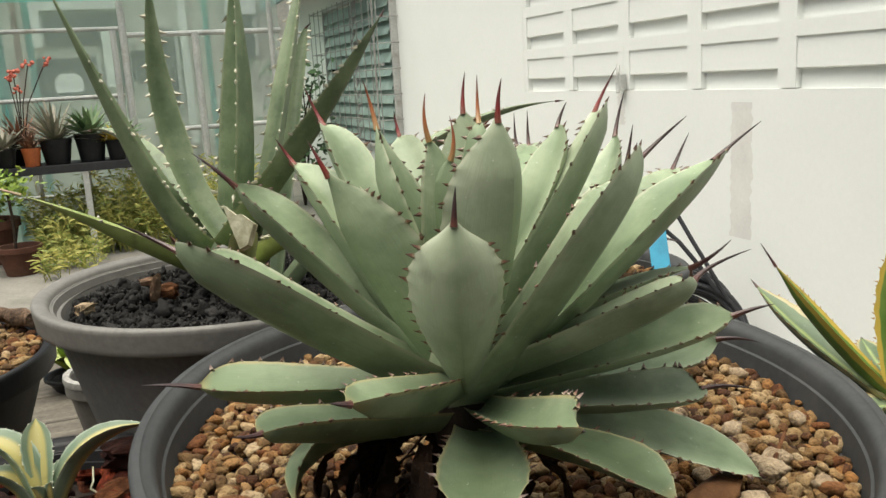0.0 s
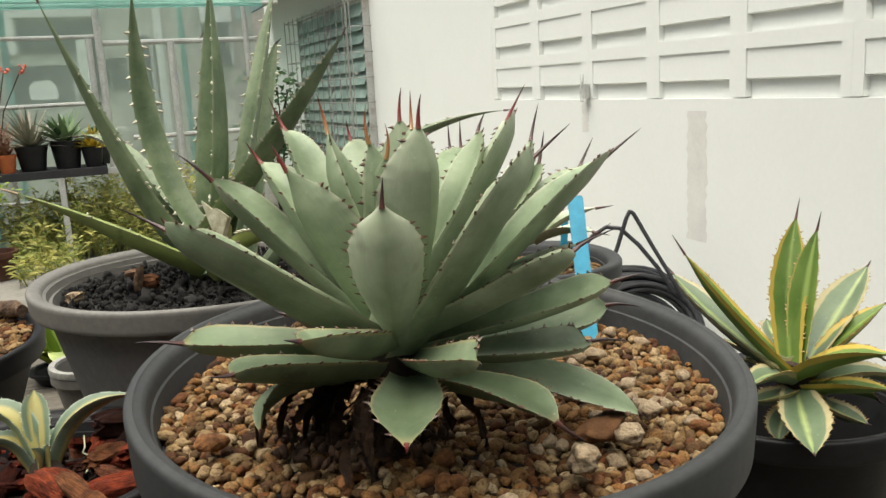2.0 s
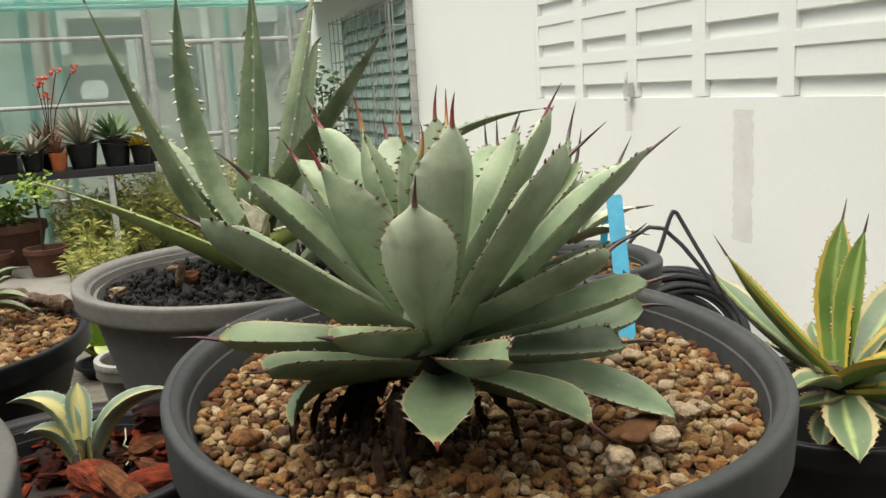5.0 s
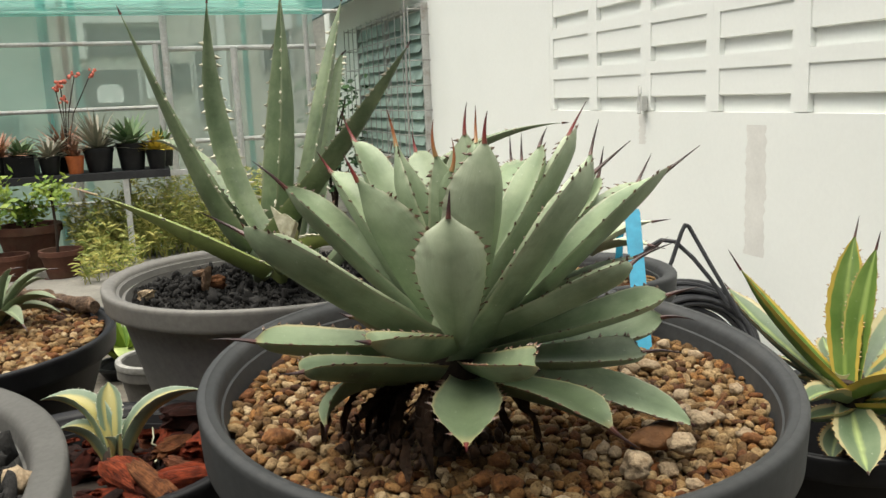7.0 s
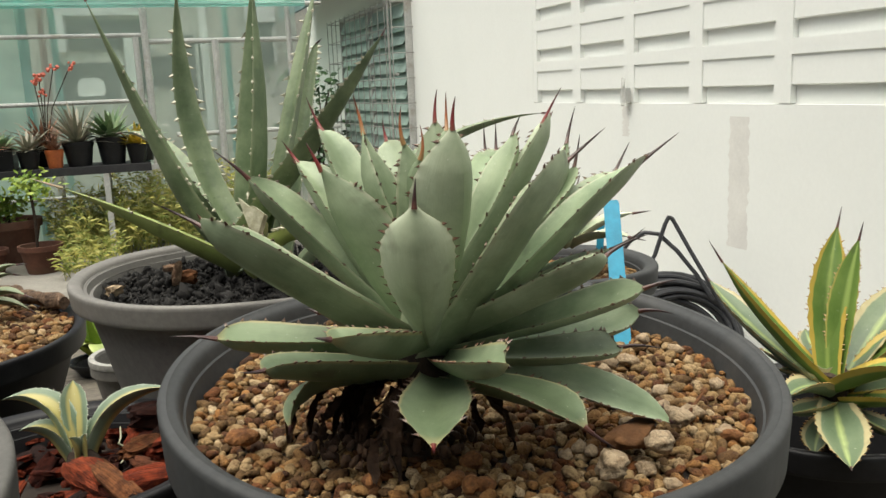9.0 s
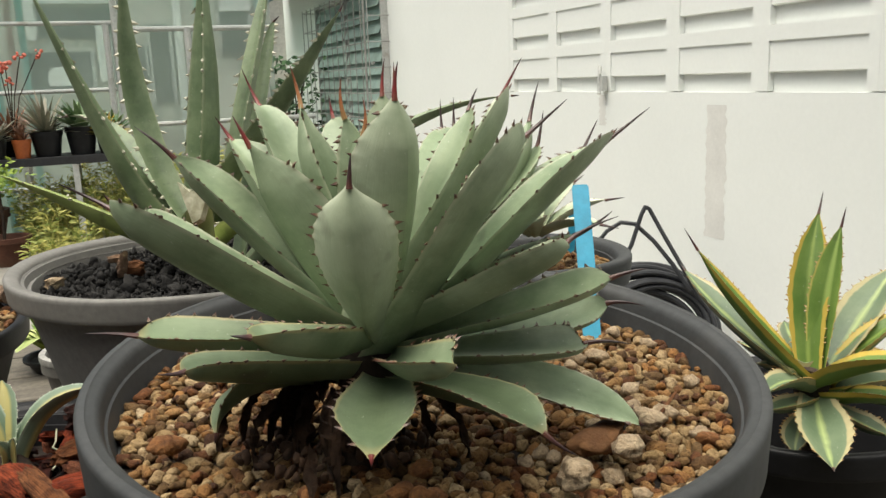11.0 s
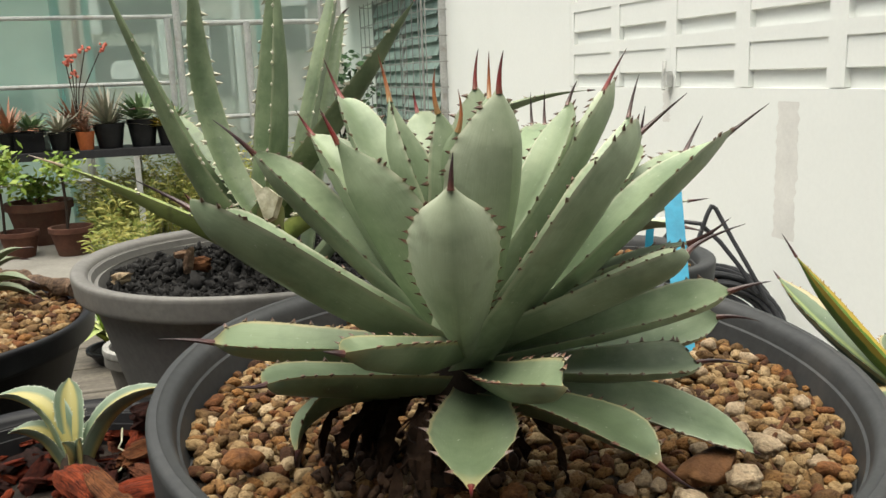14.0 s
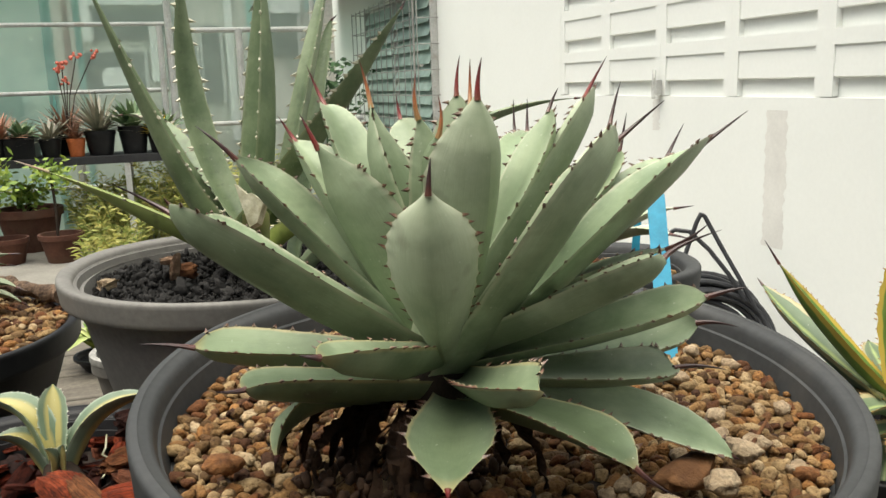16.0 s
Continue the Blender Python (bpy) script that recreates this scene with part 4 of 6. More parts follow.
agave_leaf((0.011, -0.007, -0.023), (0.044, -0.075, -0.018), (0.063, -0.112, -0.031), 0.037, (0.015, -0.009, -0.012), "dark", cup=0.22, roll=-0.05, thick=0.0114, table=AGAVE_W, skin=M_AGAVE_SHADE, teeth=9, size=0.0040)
agave_leaf((0.011, 0.000, -0.005), (0.110, -0.044, -0.036), (0.154, -0.063, -0.061), 0.041, (0.005, -0.002, -0.002), "dark", cup=0.12, roll=0.26, thick=0.0110, table=TAPER_W, skin=M_AGAVE, teeth=9, size=0.0040)
agave_leaf((0.006, -0.004, -0.004), (0.091, -0.046, 0.020), (0.131, -0.068, 0.037), 0.039, (0.021, -0.007, 0.005), "dark", cup=0.36, roll=0.18, thick=0.0084, table=ROUND_W, skin=M_AGAVE, teeth=9, size=0.0040)
agave_leaf((0.001, 0.000, 0.002), (0.066, -0.075, 0.049), (0.088, -0.091, 0.066), 0.038, (0.024, -0.008, 0.009), "dark", cup=0.47, roll=-0.02, thick=0.0095, table=TAPER_W)
agave_leaf((0.009, -0.002, -0.005), (0.114, -0.007, -0.008), (0.154, -0.027, 0.009), 0.040, (0.020, -0.007, -0.004), "dark", cup=0.24, roll=0.08, thick=0.0103, table=ROUND_W, skin=M_AGAVE, teeth=9, size=0.0040)
agave_leaf((0.019, 0.007, 0.006), (0.107, 0.040, 0.076), (0.153, 0.080, 0.122), 0.033, (0.010, 0.004, 0.028), "dark", cup=0.48, roll=-0.38, thick=0.0146, table=AGAVE_W)
agave_leaf((0.011, 0.012, 0.020), (0.075, -0.002, 0.115), (0.105, 0.025, 0.141), 0.038, (0.014, 0.000, 0.022), "red", cup=0.20, roll=-0.45, thick=0.0143, table=TAPER_W, skin=M_AGAVE_YOUNG)
agave_leaf((0.011, 0.011, 0.020), (0.065, 0.019, 0.098), (0.088, 0.039, 0.134), 0.035, (0.007, 0.001, 0.014), "dark", cup=0.36, roll=-0.19, thick=0.0136, table=TAPER_W, skin=M_AGAVE_YOUNG)
agave_leaf((0.009, 0.017, 0.027), (0.026, 0.034, 0.105), (0.032, 0.049, 0.146), 0.030, (0.004, 0.004, 0.024), "red", cup=0.48, roll=-0.14, thick=0.0170, table=TAPER_W, skin=M_AGAVE_YOUNG)
agave_leaf((-0.008, 0.018, 0.027), (0.002, 0.013, 0.098), (-0.004, 0.011, 0.135), 0.022, (0.001, 0.004, 0.024), "orange", cup=0.48, roll=-0.01, thick=0.0165, table=TAPER_W)
agave_leaf((0.019, 0.003, 0.026), (0.005, 0.005, 0.096), (0.005, 0.001, 0.125), 0.012, (0.001, 0.003, 0.021), "orange", cup=0.50, roll=0.00, thick=0.0140, table=TAPER_W)
agave_leaf((0.013, 0.013, 0.026), (0.028, 0.023, 0.109), (0.036, 0.036, 0.140), 0.017, (0.002, 0.004, 0.025), "orange", cup=0.50, roll=0.00, thick=0.0140, table=TAPER_W)
agave_leaf((0.002, 0.019, 0.007), (0.014, 0.081, 0.090), (0.020, 0.136, 0.129), 0.026, (-0.001, 0.006, 0.017), "red", cup=0.45, roll=-0.39, thick=0.0130, table=ROUND_W, skin=M_AGAVE_YOUNG)
agave_leaf((0.012, 0.014, 0.006), (0.072, 0.064, 0.093), (0.099, 0.118, 0.114), 0.028, (0.002, 0.006, 0.023), "dark", cup=0.50, roll=0.00, thick=0.0140, table=TAPER_W)
agave_leaf((0.013, 0.014, 0.006), (0.076, 0.068, 0.092), (0.111, 0.125, 0.116), 0.028, (0.003, 0.006, 0.022), "dark", cup=0.50, roll=0.00, thick=0.0140, table=TAPER_W)
agave_leaf((0.018, 0.006, -0.004), (0.131, 0.029, 0.072), (0.187, 0.064, 0.097), 0.033, (0.014, 0.002, 0.022), "dark", cup=0.50, roll=0.00, thick=0.0140, table=TAPER_W)
agave_leaf((-0.004, 0.006, -0.003), (-0.029, 0.047, 0.005), (-0.055, 0.084, 0.008), 0.033, (-0.009, 0.005, 0.004), "dark", cup=0.50, roll=0.00, thick=0.0140, table=TAPER_W, skin=M_AGAVE_OLD_SHADE, teeth=9, size=0.0040)
agave_leaf((0.010, 0.012, 0.010), (0.102, 0.034, 0.072), (0.149, 0.060, 0.105), 0.035, (0.006, 0.002, 0.024), "dark", cup=0.26, roll=-0.09, thick=0.0130, table=AGAVE_W)
agave_leaf((0.010, 0.000, 0.017), (0.081, -0.020, 0.045), (0.117, -0.051, 0.061), 0.035, (0.022, -0.002, 0.012), "dark", cup=0.07, roll=-0.09, thick=0.0093, table=TAPER_W)

# ---------------------------------------------------------------- the long-leaved plant
aloe = empty("long_leaved_agave", 0.135, 1.133, 0.885, "grey-green agave with long tapering toothed leaves", "agave")
LONG_W = [(0, 0.86), (0.2, 0.95), (0.4, 1.0), (0.58, 0.9), (0.74, 0.66), (0.88, 0.34), (0.96, 0.12), (1, 0.03)]
LONG_TAPER = [(0, 1.0), (0.2, 0.98), (0.4, 0.88), (0.6, 0.70), (0.75, 0.50), (0.88, 0.28), (0.96, 0.11), (1, 0.03)]
O = Vector((0.135, 1.133, 0.885))


def long_leaf(b, m, t, width, mat=None, teeth=14, thick=0.014, cup=0.5, tip=0.012, side=None, table=LONG_W, roll=0.0, spine=None):
    b, m, t = (Vector(v) - O for v in (b, m, t))
    places = tooth_places(teeth, LEAF_SEED, 0.05, 0.88)
    ob, fr = leaf_mesh("leaf", b, m, t, width, table, thick, cup, mat or M_LONG, aloe, rows=60, cols=10, side=side, roll=roll, knobs=places)
    teeth_mesh(ob, fr, places, 0.0078, M_TEETH_TAN, LEAF_SEED, -0.1)
    spine_mesh(ob, fr[-1][0], fr[-1][1], tip, 0.0016, spine or M_SPINE_DARK)
    return ob


long_leaf((0.111, 1.147, 0.910), (0.054, 1.153, 1.000), (-0.027, 1.160, 1.215), 0.054, cup=0.58, roll=-0.03, thick=0.0168, table=LONG_TAPER)
long_leaf((0.127, 1.139, 0.921), (0.082, 1.209, 1.055), (0.083, 1.228, 1.236), 0.036, cup=0.52, roll=-0.09, thick=0.0132, table=LONG_W)
long_leaf((0.141, 1.151, 0.909), (0.166, 1.149, 1.055), (0.174, 1.172, 1.244), 0.059, cup=0.71, roll=-0.35, thick=0.0152, table=LONG_W)
long_leaf((0.166, 1.132, 0.916), (0.226, 1.192, 1.105), (0.271, 1.241, 1.239), 0.027, cup=0.43, roll=-0.27, thick=0.0144, table=LONG_W)
long_leaf((0.135, 1.139, 0.915), (0.2438, 1.080, 1.0585), (0.310, 1.050, 1.161), 0.052, cup=0.50, roll=-0.05, thick=0.0108, table=LONG_TAPER)
long_leaf((0.128, 1.125, 0.886), (0.022, 1.082, 0.953), (-0.072, 1.072, 1.000), 0.022, M_LONG_PALE, teeth=4, thick=0.021, cup=0.05, tip=0.035, side=(0.33, -0.94, -0.2), table=LONG_TAPER, spine=M_SPINE_PINK)
long_leaf((0.193, 1.116, 0.868), (0.377, 1.142, 1.004), (0.570, 1.141, 1.052), 0.024, teeth=8)
long_leaf((0.182, 1.128, 0.868), (0.246, 1.222, 1.088), (0.270, 1.250, 1.164), 0.021)
long_leaf((0.117, 1.133, 0.868), (0.063, 1.299, 1.006), (-0.008, 1.384, 1.047), 0.033)
long_leaf((0.140, 1.128, 0.868), (0.178, 1.043, 0.928), (0.221, 0.983, 0.912), 0.028, M_LONG_PALE)

# a leaf that was cut short, with its pale dried face
bm = bmesh.new()
pts = [(0.124, 1.038, 0.976), (0.135, 1.032, 0.965), (0.14, 1.031, 0.966), (0.151, 1.025, 0.956), (0.143, 1.024, 0.935), (0.135, 1.026, 0.931), (0.129, 1.032, 0.954)]
front = [bm.verts.new(Vector((p[0] * 0.8, p[1] * 0.8, 0.22 + p[2] * 0.8)) - O) for p in pts]
back = [bm.verts.new(v.co + Vector((0.005, 0.012, -0.004))) for v in front]
bm.faces.new(front)
bm.faces.new(list(reversed(back)))
for i in range(7):
    bm.faces.new((front[i], back[i], back[(i + 1) % 7], front[(i + 1) % 7]))
bmesh.ops.recalc_face_normals(bm, faces=bm.faces)
part("cut_face", bm, M_CUT, aloe, "pale dried face of a cut leaf", smooth=False)
leaf_mesh("cut_leaf", Vector((0.140, 1.105, 0.885)) - O, Vector((0.126, 0.96, 0.930)) - O, Vector((0.116, 0.840, 0.974)) - O, 0.026, [(0, 1.0), (0.5, 1.0), (0.9, 0.9), (1, 0.6)], 0.010, 0.3, M_LONG_PALE, aloe, label="short leaf stump, cut off", rows=16, cols=8)
# ---------------------------------------------------------------- the yellow-edged agave
VX, VY, VZ = 0.690, 0.715, 0.765
yellow = empty("yellow_edged_agave", VX, VY, VZ, "variegated agave with yellow-edged toothed leaves", "agave")
VAR_W = [(0, 0.62), (0.2, 0.82), (0.42, 1.0), (0.6, 0.95), (0.78, 0.68), (0.92, 0.28), (1.0, 0.05)]


def yellow_leaf(b, m, t, width, spine, skin, cup=0.5, teeth=17, side=None):
    b, m, t = Vector(b), Vector(m), Vector(t)
    ob, fr = leaf_mesh("leaf", b, m, t, width, VAR_W, 0.009, cup, {"yellow": M_VAR, "pale": M_VAR_PALE, "green": M_VAR_GREEN}[skin], yellow, side=side, waves=9, wave=0.045)
    teeth_mesh(ob, fr, tooth_places(teeth, LEAF_SEED, 0.1, 0.93), 0.0028, M_TEETH_GOLD, LEAF_SEED, 0.4)
    spine_mesh(ob, fr[-1][0], fr[-1][1], spine, 0.0013, M_SPINE_DARK)
    return ob


yellow_leaf((-0.038, -0.048, 0.021), (-0.084, -0.006, 0.083), (-0.113, 0.028, 0.140), 0.027, 0.026, "yellow")
yellow_leaf((-0.050, -0.042, 0.024), (-0.077, 0.026, 0.067), (-0.084, 0.086, 0.104), 0.039, 0.012, "pale")
yellow_leaf((-0.037, -0.047, 0.024), (-0.022, -0.026, 0.100), (0.003, -0.009, 0.171), 0.036, 0.024, "yellow")
yellow_leaf((-0.029, -0.050, 0.026), (-0.017, -0.045, 0.098), (-0.001, -0.042, 0.163), 0.030, 0.020, "green")
yellow_leaf((-0.019, -0.053, 0.028), (0.045, -0.031, 0.066), (0.109, -0.009, 0.104), 0.046, 0.012, "pale")
yellow_leaf((-0.008, -0.057, 0.031), (0.025, -0.064, 0.054), (0.065, -0.073, 0.082), 0.031, 0.014, "yellow")
yellow_leaf((-0.036, -0.050, 0.013), (-0.024, -0.092, 0.040), (-0.004, -0.140, 0.056), 0.042, 0.014, "yellow")
yellow_leaf((-0.027, -0.056, 0.002), (-0.013, -0.097, 0.012), (0.001, -0.139, 0.019), 0.027, 0.012, "yellow")
yellow_leaf((-0.036, -0.051, 0.010), (-0.073, -0.056, 0.023), (-0.112, -0.064, 0.016), 0.029, 0.008, "pale")
yellow_leaf((-0.041, -0.048, 0.017), (-0.046, -0.023, 0.019), (-0.059, 0.003, 0.020), 0.031, 0.008, "pale")
yellow_leaf((-0.037, -0.053, -0.001), (-0.069, -0.057, -0.002), (-0.102, -0.061, 0.001), 0.025, 0.006, "pale")
yellow_leaf((-0.035, -0.054, -0.001), (-0.068, -0.099, -0.015), (-0.100, -0.143, -0.022), 0.047, 0.006, "pale")
yellow_leaf((-0.044, -0.054, -0.017), (-0.061, -0.061, -0.031), (-0.072, -0.070, -0.043), 0.028, 0.004, "pale")
yellow_leaf((-0.039, -0.045, 0.032), (-0.006, 0.009, 0.035), (0.031, 0.061, 0.037), 0.027, 0.006, "pale")
yellow_leaf((-0.018, -0.062, -0.012), (-0.009, -0.089, -0.020), (-0.002, -0.115, -0.023), 0.027, 0.006, "pale")
yellow_leaf((-0.050, -0.042, 0.027), (-0.036, 0.017, 0.023), (-0.019, 0.075, 0.017), 0.027, 0.006, "pale")
yellow_leaf((-0.020, -0.055, 0.000), (0.030, -0.078, 0.012), (0.082, -0.098, -0.004), 0.034, 0.008, "pale")
yellow_leaf((-0.015, -0.050, 0.010), (0.040, -0.042, 0.024), (0.098, -0.046, 0.006), 0.036, 0.010, "yellow")
yellow_leaf((-0.020, -0.042, 0.000), (0.022, 0.006, 0.012), (0.070, 0.046, -0.002), 0.034, 0.008, "pale")
yellow_leaf((-0.016, -0.050, -0.012), (0.026, -0.052, -0.010), (0.070, -0.066, -0.030), 0.036, 0.008, "green")
bm = bmesh.new()
tube(bm, [(0.005, 0.0, -0.165), (-0.012, -0.02, -0.09), (-0.02, -0.035, -0.03), (-0.03, -0.045, 0.03)], 0.02, 12, [1.0, 1.0, 1.0, 0.7])
part("stem", bm, M_STEM, yellow)

# ---------------------------------------------------------------- the small cream-centred agave in bark
MX, MY, MZ = -0.069, 0.886, 0.747
medio = empty("cream_centred_agave", MX, MY, MZ, "small agave with blue-green leaves striped cream at the centre", "agave")


def medio_leaf(m, t, width, thick=0.011, cup=0.65, side=None, table=None):
    m, t = Vector(m), Vector(t)
    b = Vector((t.x, t.y, 0)).normalized() * 0.006
    ob, fr = leaf_mesh("leaf", b, m, t, width, table or VAR_W, thick, cup, M_MEDIO, medio, side=side, waves=8, wave=0.04)
    teeth_mesh(ob, fr, tooth_places(14, LEAF_SEED, 0.2, 0.95), 0.0014, M_TEETH_WHITE, LEAF_SEED, 0.0)
    return ob


medio_leaf((-0.002, 0.020, 0.037), (-0.002, 0.042, 0.069), 0.025, table=ROUND_W)
medio_leaf((-0.023, 0.022, 0.051), (-0.069, 0.045, 0.058), 0.028)
medio_leaf((0.037, 0.011, 0.046), (0.091, 0.013, 0.056), 0.025)
medio_leaf((-0.023, 0.008, 0.030), (-0.053, 0.014, 0.034), 0.023)
medio_leaf((0.000, -0.012, 0.021), (-0.006, -0.023, 0.033), 0.009)
medio_leaf((0.010, 0.032, 0.015), (0.015, 0.063, 0.020), 0.016)
medio_leaf((0.005, -0.008, 0.019), (0.008, -0.017, 0.032), 0.009)
bm = bmesh.new()
tube(bm, [(0.03, -0.03, -0.02), (0.012, -0.012, -0.015), (0, 0, 0.0), (0, 0, 0.012)], 0.016, 12, [0.5, 1.0, 1.0, 0.6])
part("stem", bm, M_STEM, medio)

# bark chips in their pot
bark = empty("bark_chips", -0.083, 0.865, 0.735, "red and tan bark chips filling a pot", "bark")
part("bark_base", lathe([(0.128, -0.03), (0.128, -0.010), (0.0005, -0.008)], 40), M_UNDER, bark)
rnd = random.Random(31)


def chip_mesh(seed, mat, rough=0.22, fine=3):
    """An angular splinter: a box broken at its ends, with ridges along it."""
    bm = bmesh.new()
    bmesh.ops.create_cube(bm, size=2.0)
    bmesh.ops.subdivide_edges(bm, edges=bm.edges[:], cuts=fine, use_grid_fill=True)
    off = Vector((seed * 4.7, seed * 2.9, 1.3))
    for v in bm.verts:
        c = v.co.copy()
        ends = 1 - 0.35 * abs(c.x) ** 3 * (0.5 + noise.noise(off + Vector((c.x, 0, 3))))
        v.co.y = c.y * ends + 0.35 * noise.noise(Vector((c.x * 0.9, c.z, 0.0)) + off)
        v.co.z = c.z * ends * (1 - 0.25 * abs(c.y) ** 2) + rough * 1.3 * noise.noise(Vector((c.x * 0.7, c.y * 2.6, c.z)) + off)
        v.co.x = c.x + 0.45 * noise.noise(Vector((c.y * 1.6, c.z * 1.6, c.x)) + off)
    me = bpy.data.meshes.new("bark_chip")
    bm.to_mesh(me)
    bm.free()
    me.materials.append(mat)
    return me


CHIPS = [chip_mesh(i, M_BARK) for i in range(9)]
for k in range(170):
    a, d = rnd.uniform(0, 6.283), 0.122 * math.sqrt(rnd.random())
    q = rnd.uniform(0.005, 0.012) if k % 4 else rnd.uniform(0.012, 0.017)
    tilt = 0.75 if k % 3 else 0.35
    m = Matrix.Translation((d * math.cos(a), d * math.sin(a), rnd.uniform(-0.008, 0.007))) @ Euler((rnd.uniform(-tilt, tilt), rnd.uniform(-tilt, tilt), rnd.uniform(0, 6.28))).to_matrix().to_4x4() @ Matrix.Diagonal((q * 1.3, q * 0.62, q * 0.36, 1))
    share("bark_chip", CHIPS[k % 9], bark, m)
# the long split chunk under the small agave, and a few big ones
for x, y, z, turn, size, split in ((0.052, -0.062, 0.012, -62, (0.042, 0.010, 0.012), True), (0.026, -0.026, 0.008, -58, (0.030, 0.014, 0.017), False), (0.085, 0.085, 0.022, 10, (0.022, 0.011, 0.013), False),
                                   (0.070, 0.026, 0.012, 55, (0.026, 0.010, 0.008), True), (0.105, 0.020, 0.014, 70, (0.032, 0.016, 0.010), False), (0.080, -0.055, 0.012, 15, (0.024, 0.013, 0.010), False)):
    share("bark_chip", chip_mesh(20 + turn, M_BARK_SPLIT if split else M_BARK, 0.3, 5), bark, Matrix.Translation((x, y, z)) @ pose(0, 0, 0, 14, 9, turn) @ Matrix.Diagonal((*size, 1)))

# a loose piece of bark and pale bits lying on the charred soil
for n_, x, y, z, size, turn, mat_, lab in (("bark_piece", 0.045, 1.115, 0.878, (0.005, 0.0035, 0.014), 35, M_BARK_PALE, "split pale bark piece standing on black soil"),
                                           ("bark_piece", 0.056, 1.122, 0.872, (0.012, 0.007, 0.007), -25, M_BARK_TAN, "dark brown bark piece lying on black soil"),
                                           ("bark_piece", 0.039, 1.121, 0.885, (0.009, 0.004, 0.004), 15, M_BARK_PALE, "small pale bark splinter on black soil"),
                                           ("bark_piece", -0.030, 1.113, 0.866, (0.012, 0.006, 0.006), 60, M_STONE_WHITE, "small pale bark piece lying on black soil")):
    ob = new(n_, chip_mesh(int(turn), mat_, 0.5, 6))
    ob.matrix_basis = Matrix.Translation((x, y, z)) @ Euler((0.2, 0.1, radians(turn))).to_matrix().to_4x4() @ Matrix.Diagonal((*size, 1))
    tagged(ob, lab, "bark")

# single larger stones on the gravel
big_stone("brown_stone", 0.305, 0.481, 0.862, (0.022, 0.012, 0.009), 10, M_STONE_BROWN, "large flat rusty brown stone lying on gravel", 41)
big_stone("white_stone", 0.318, 0.463, 0.862, (0.0115, 0.009, 0.008), 30, M_STONE_WHITE, "rounded pale pumice stone on gravel", 42)
big_stone("white_stone", 0.271, 0.446, 0.862, (0.013, 0.012, 0.0095), 70, M_STONE_WHITE, "rough pinkish pumice stone on gravel", 43)
big_stone("white_stone", 0.349, 0.490, 0.863, (0.012, 0.009, 0.008), 100, M_STONE_WHITE, "pale angular pumice stone on gravel", 44)
big_stone("brown_stone", 0.064, 0.585, 0.864, (0.011, 0.008, 0.0075), -20, M_STONE_ORANGE, "orange brown stone lying on gravel", 45)
big_stone("soil_stone", -0.093, 0.509, 0.892, (0.010, 0.009, 0.008), 0, M_STONE_WHITE, "pale stone on dark soil", 46)

# dark litter and dry roots, with dark pebbles painting shade around the stem
litter = empty("dry_leaf_litter", AX - 0.008, AY + 0.01, 0.853, "dark dry roots, leaf litter and painted shade under the agave", "litter")
rnd = random.Random(61)
items = []
for _ in range(170):
    a, d = rnd.uniform(0, 6.283), 0.050 * rnd.random() ** 0.6
    q = rnd.uniform(0.0015, 0.004)
    items.append((rnd.choice(STONES), Matrix.Translation((d * math.cos(a) * 1.25 - 0.014, d * math.sin(a), 0.011 - d * 0.1 + rnd.uniform(-0.004, 0.004))) @ Euler([rnd.uniform(0, 6) for _ in range(3)]).to_matrix().to_4x4() @ Matrix.Diagonal((q * 1.6, q, q * 0.8, 1))))
joined("litter_bed", items, M_LITTER, litter)
for _ in range(14):
    a = rnd.uniform(0, 6.283)
    r0, r1 = rnd.uniform(0.005, 0.02), rnd.uniform(0.03, 0.06)
    top = rnd.uniform(0.02, 0.055)
    bm = bmesh.new()
    k = rnd.uniform(-0.5, 0.5)
    tube(bm, [(r0 * math.cos(a), r0 * math.sin(a), top), ((r0 + r1) * 0.4 * math.cos(a + k * 0.3), (r0 + r1) * 0.4 * math.sin(a + k * 0.3), top * 0.8), (r1 * math.cos(a + k), r1 * math.sin(a + k), 0.004)], rnd.uniform(0.0006, 0.0014), 5, [1, 1, 0.4])
    part("dry_root", bm, M_LITTER, litter)


def dead_leaf(b, m, t, width, seed):
    """A shrunken, crumpled leaf hanging from the stem."""
    b, m, t = Vector(b), Vector(m), Vector(t)
    bm = bmesh.new()
    rows = []
    for i in range(15):
        q = i / 14
        p, d = bez(b, m, t, q), bez_dir(b, m, t, q)
        sd = d.cross(Vector((0.2, 0.3, 1))).normalized()
        up = sd.cross(d)
        w = width * 0.5 * (0.75 + 0.5 * math.sin(q * 2.6)) * (1 - 0.75 * q ** 4) * (1 + 0.3 * noise.noise(Vector((q * 5, seed, 0))))
        rows.append([bm.verts.new(p + sd * (w * u + 0.002 * noise.noise(Vector((q * 6, seed, 2)))) + up * (0.35 * w * math.cos(u * 2.6 + seed) + 0.006 * noise.noise(Vector((q * 13, u * 2, seed))))) for u in (-1, -0.6, -0.2, 0.2, 0.6, 1)])
    for one, two in zip(rows, rows[1:]):
        for k in range(5):
            bm.faces.new((one[k], one[k + 1], two[k + 1], two[k]))
    bmesh.ops.solidify(bm, geom=list(bm.faces), thickness=0.0012)
    return part("withered_leaf", bm, M_LITTER, litter)


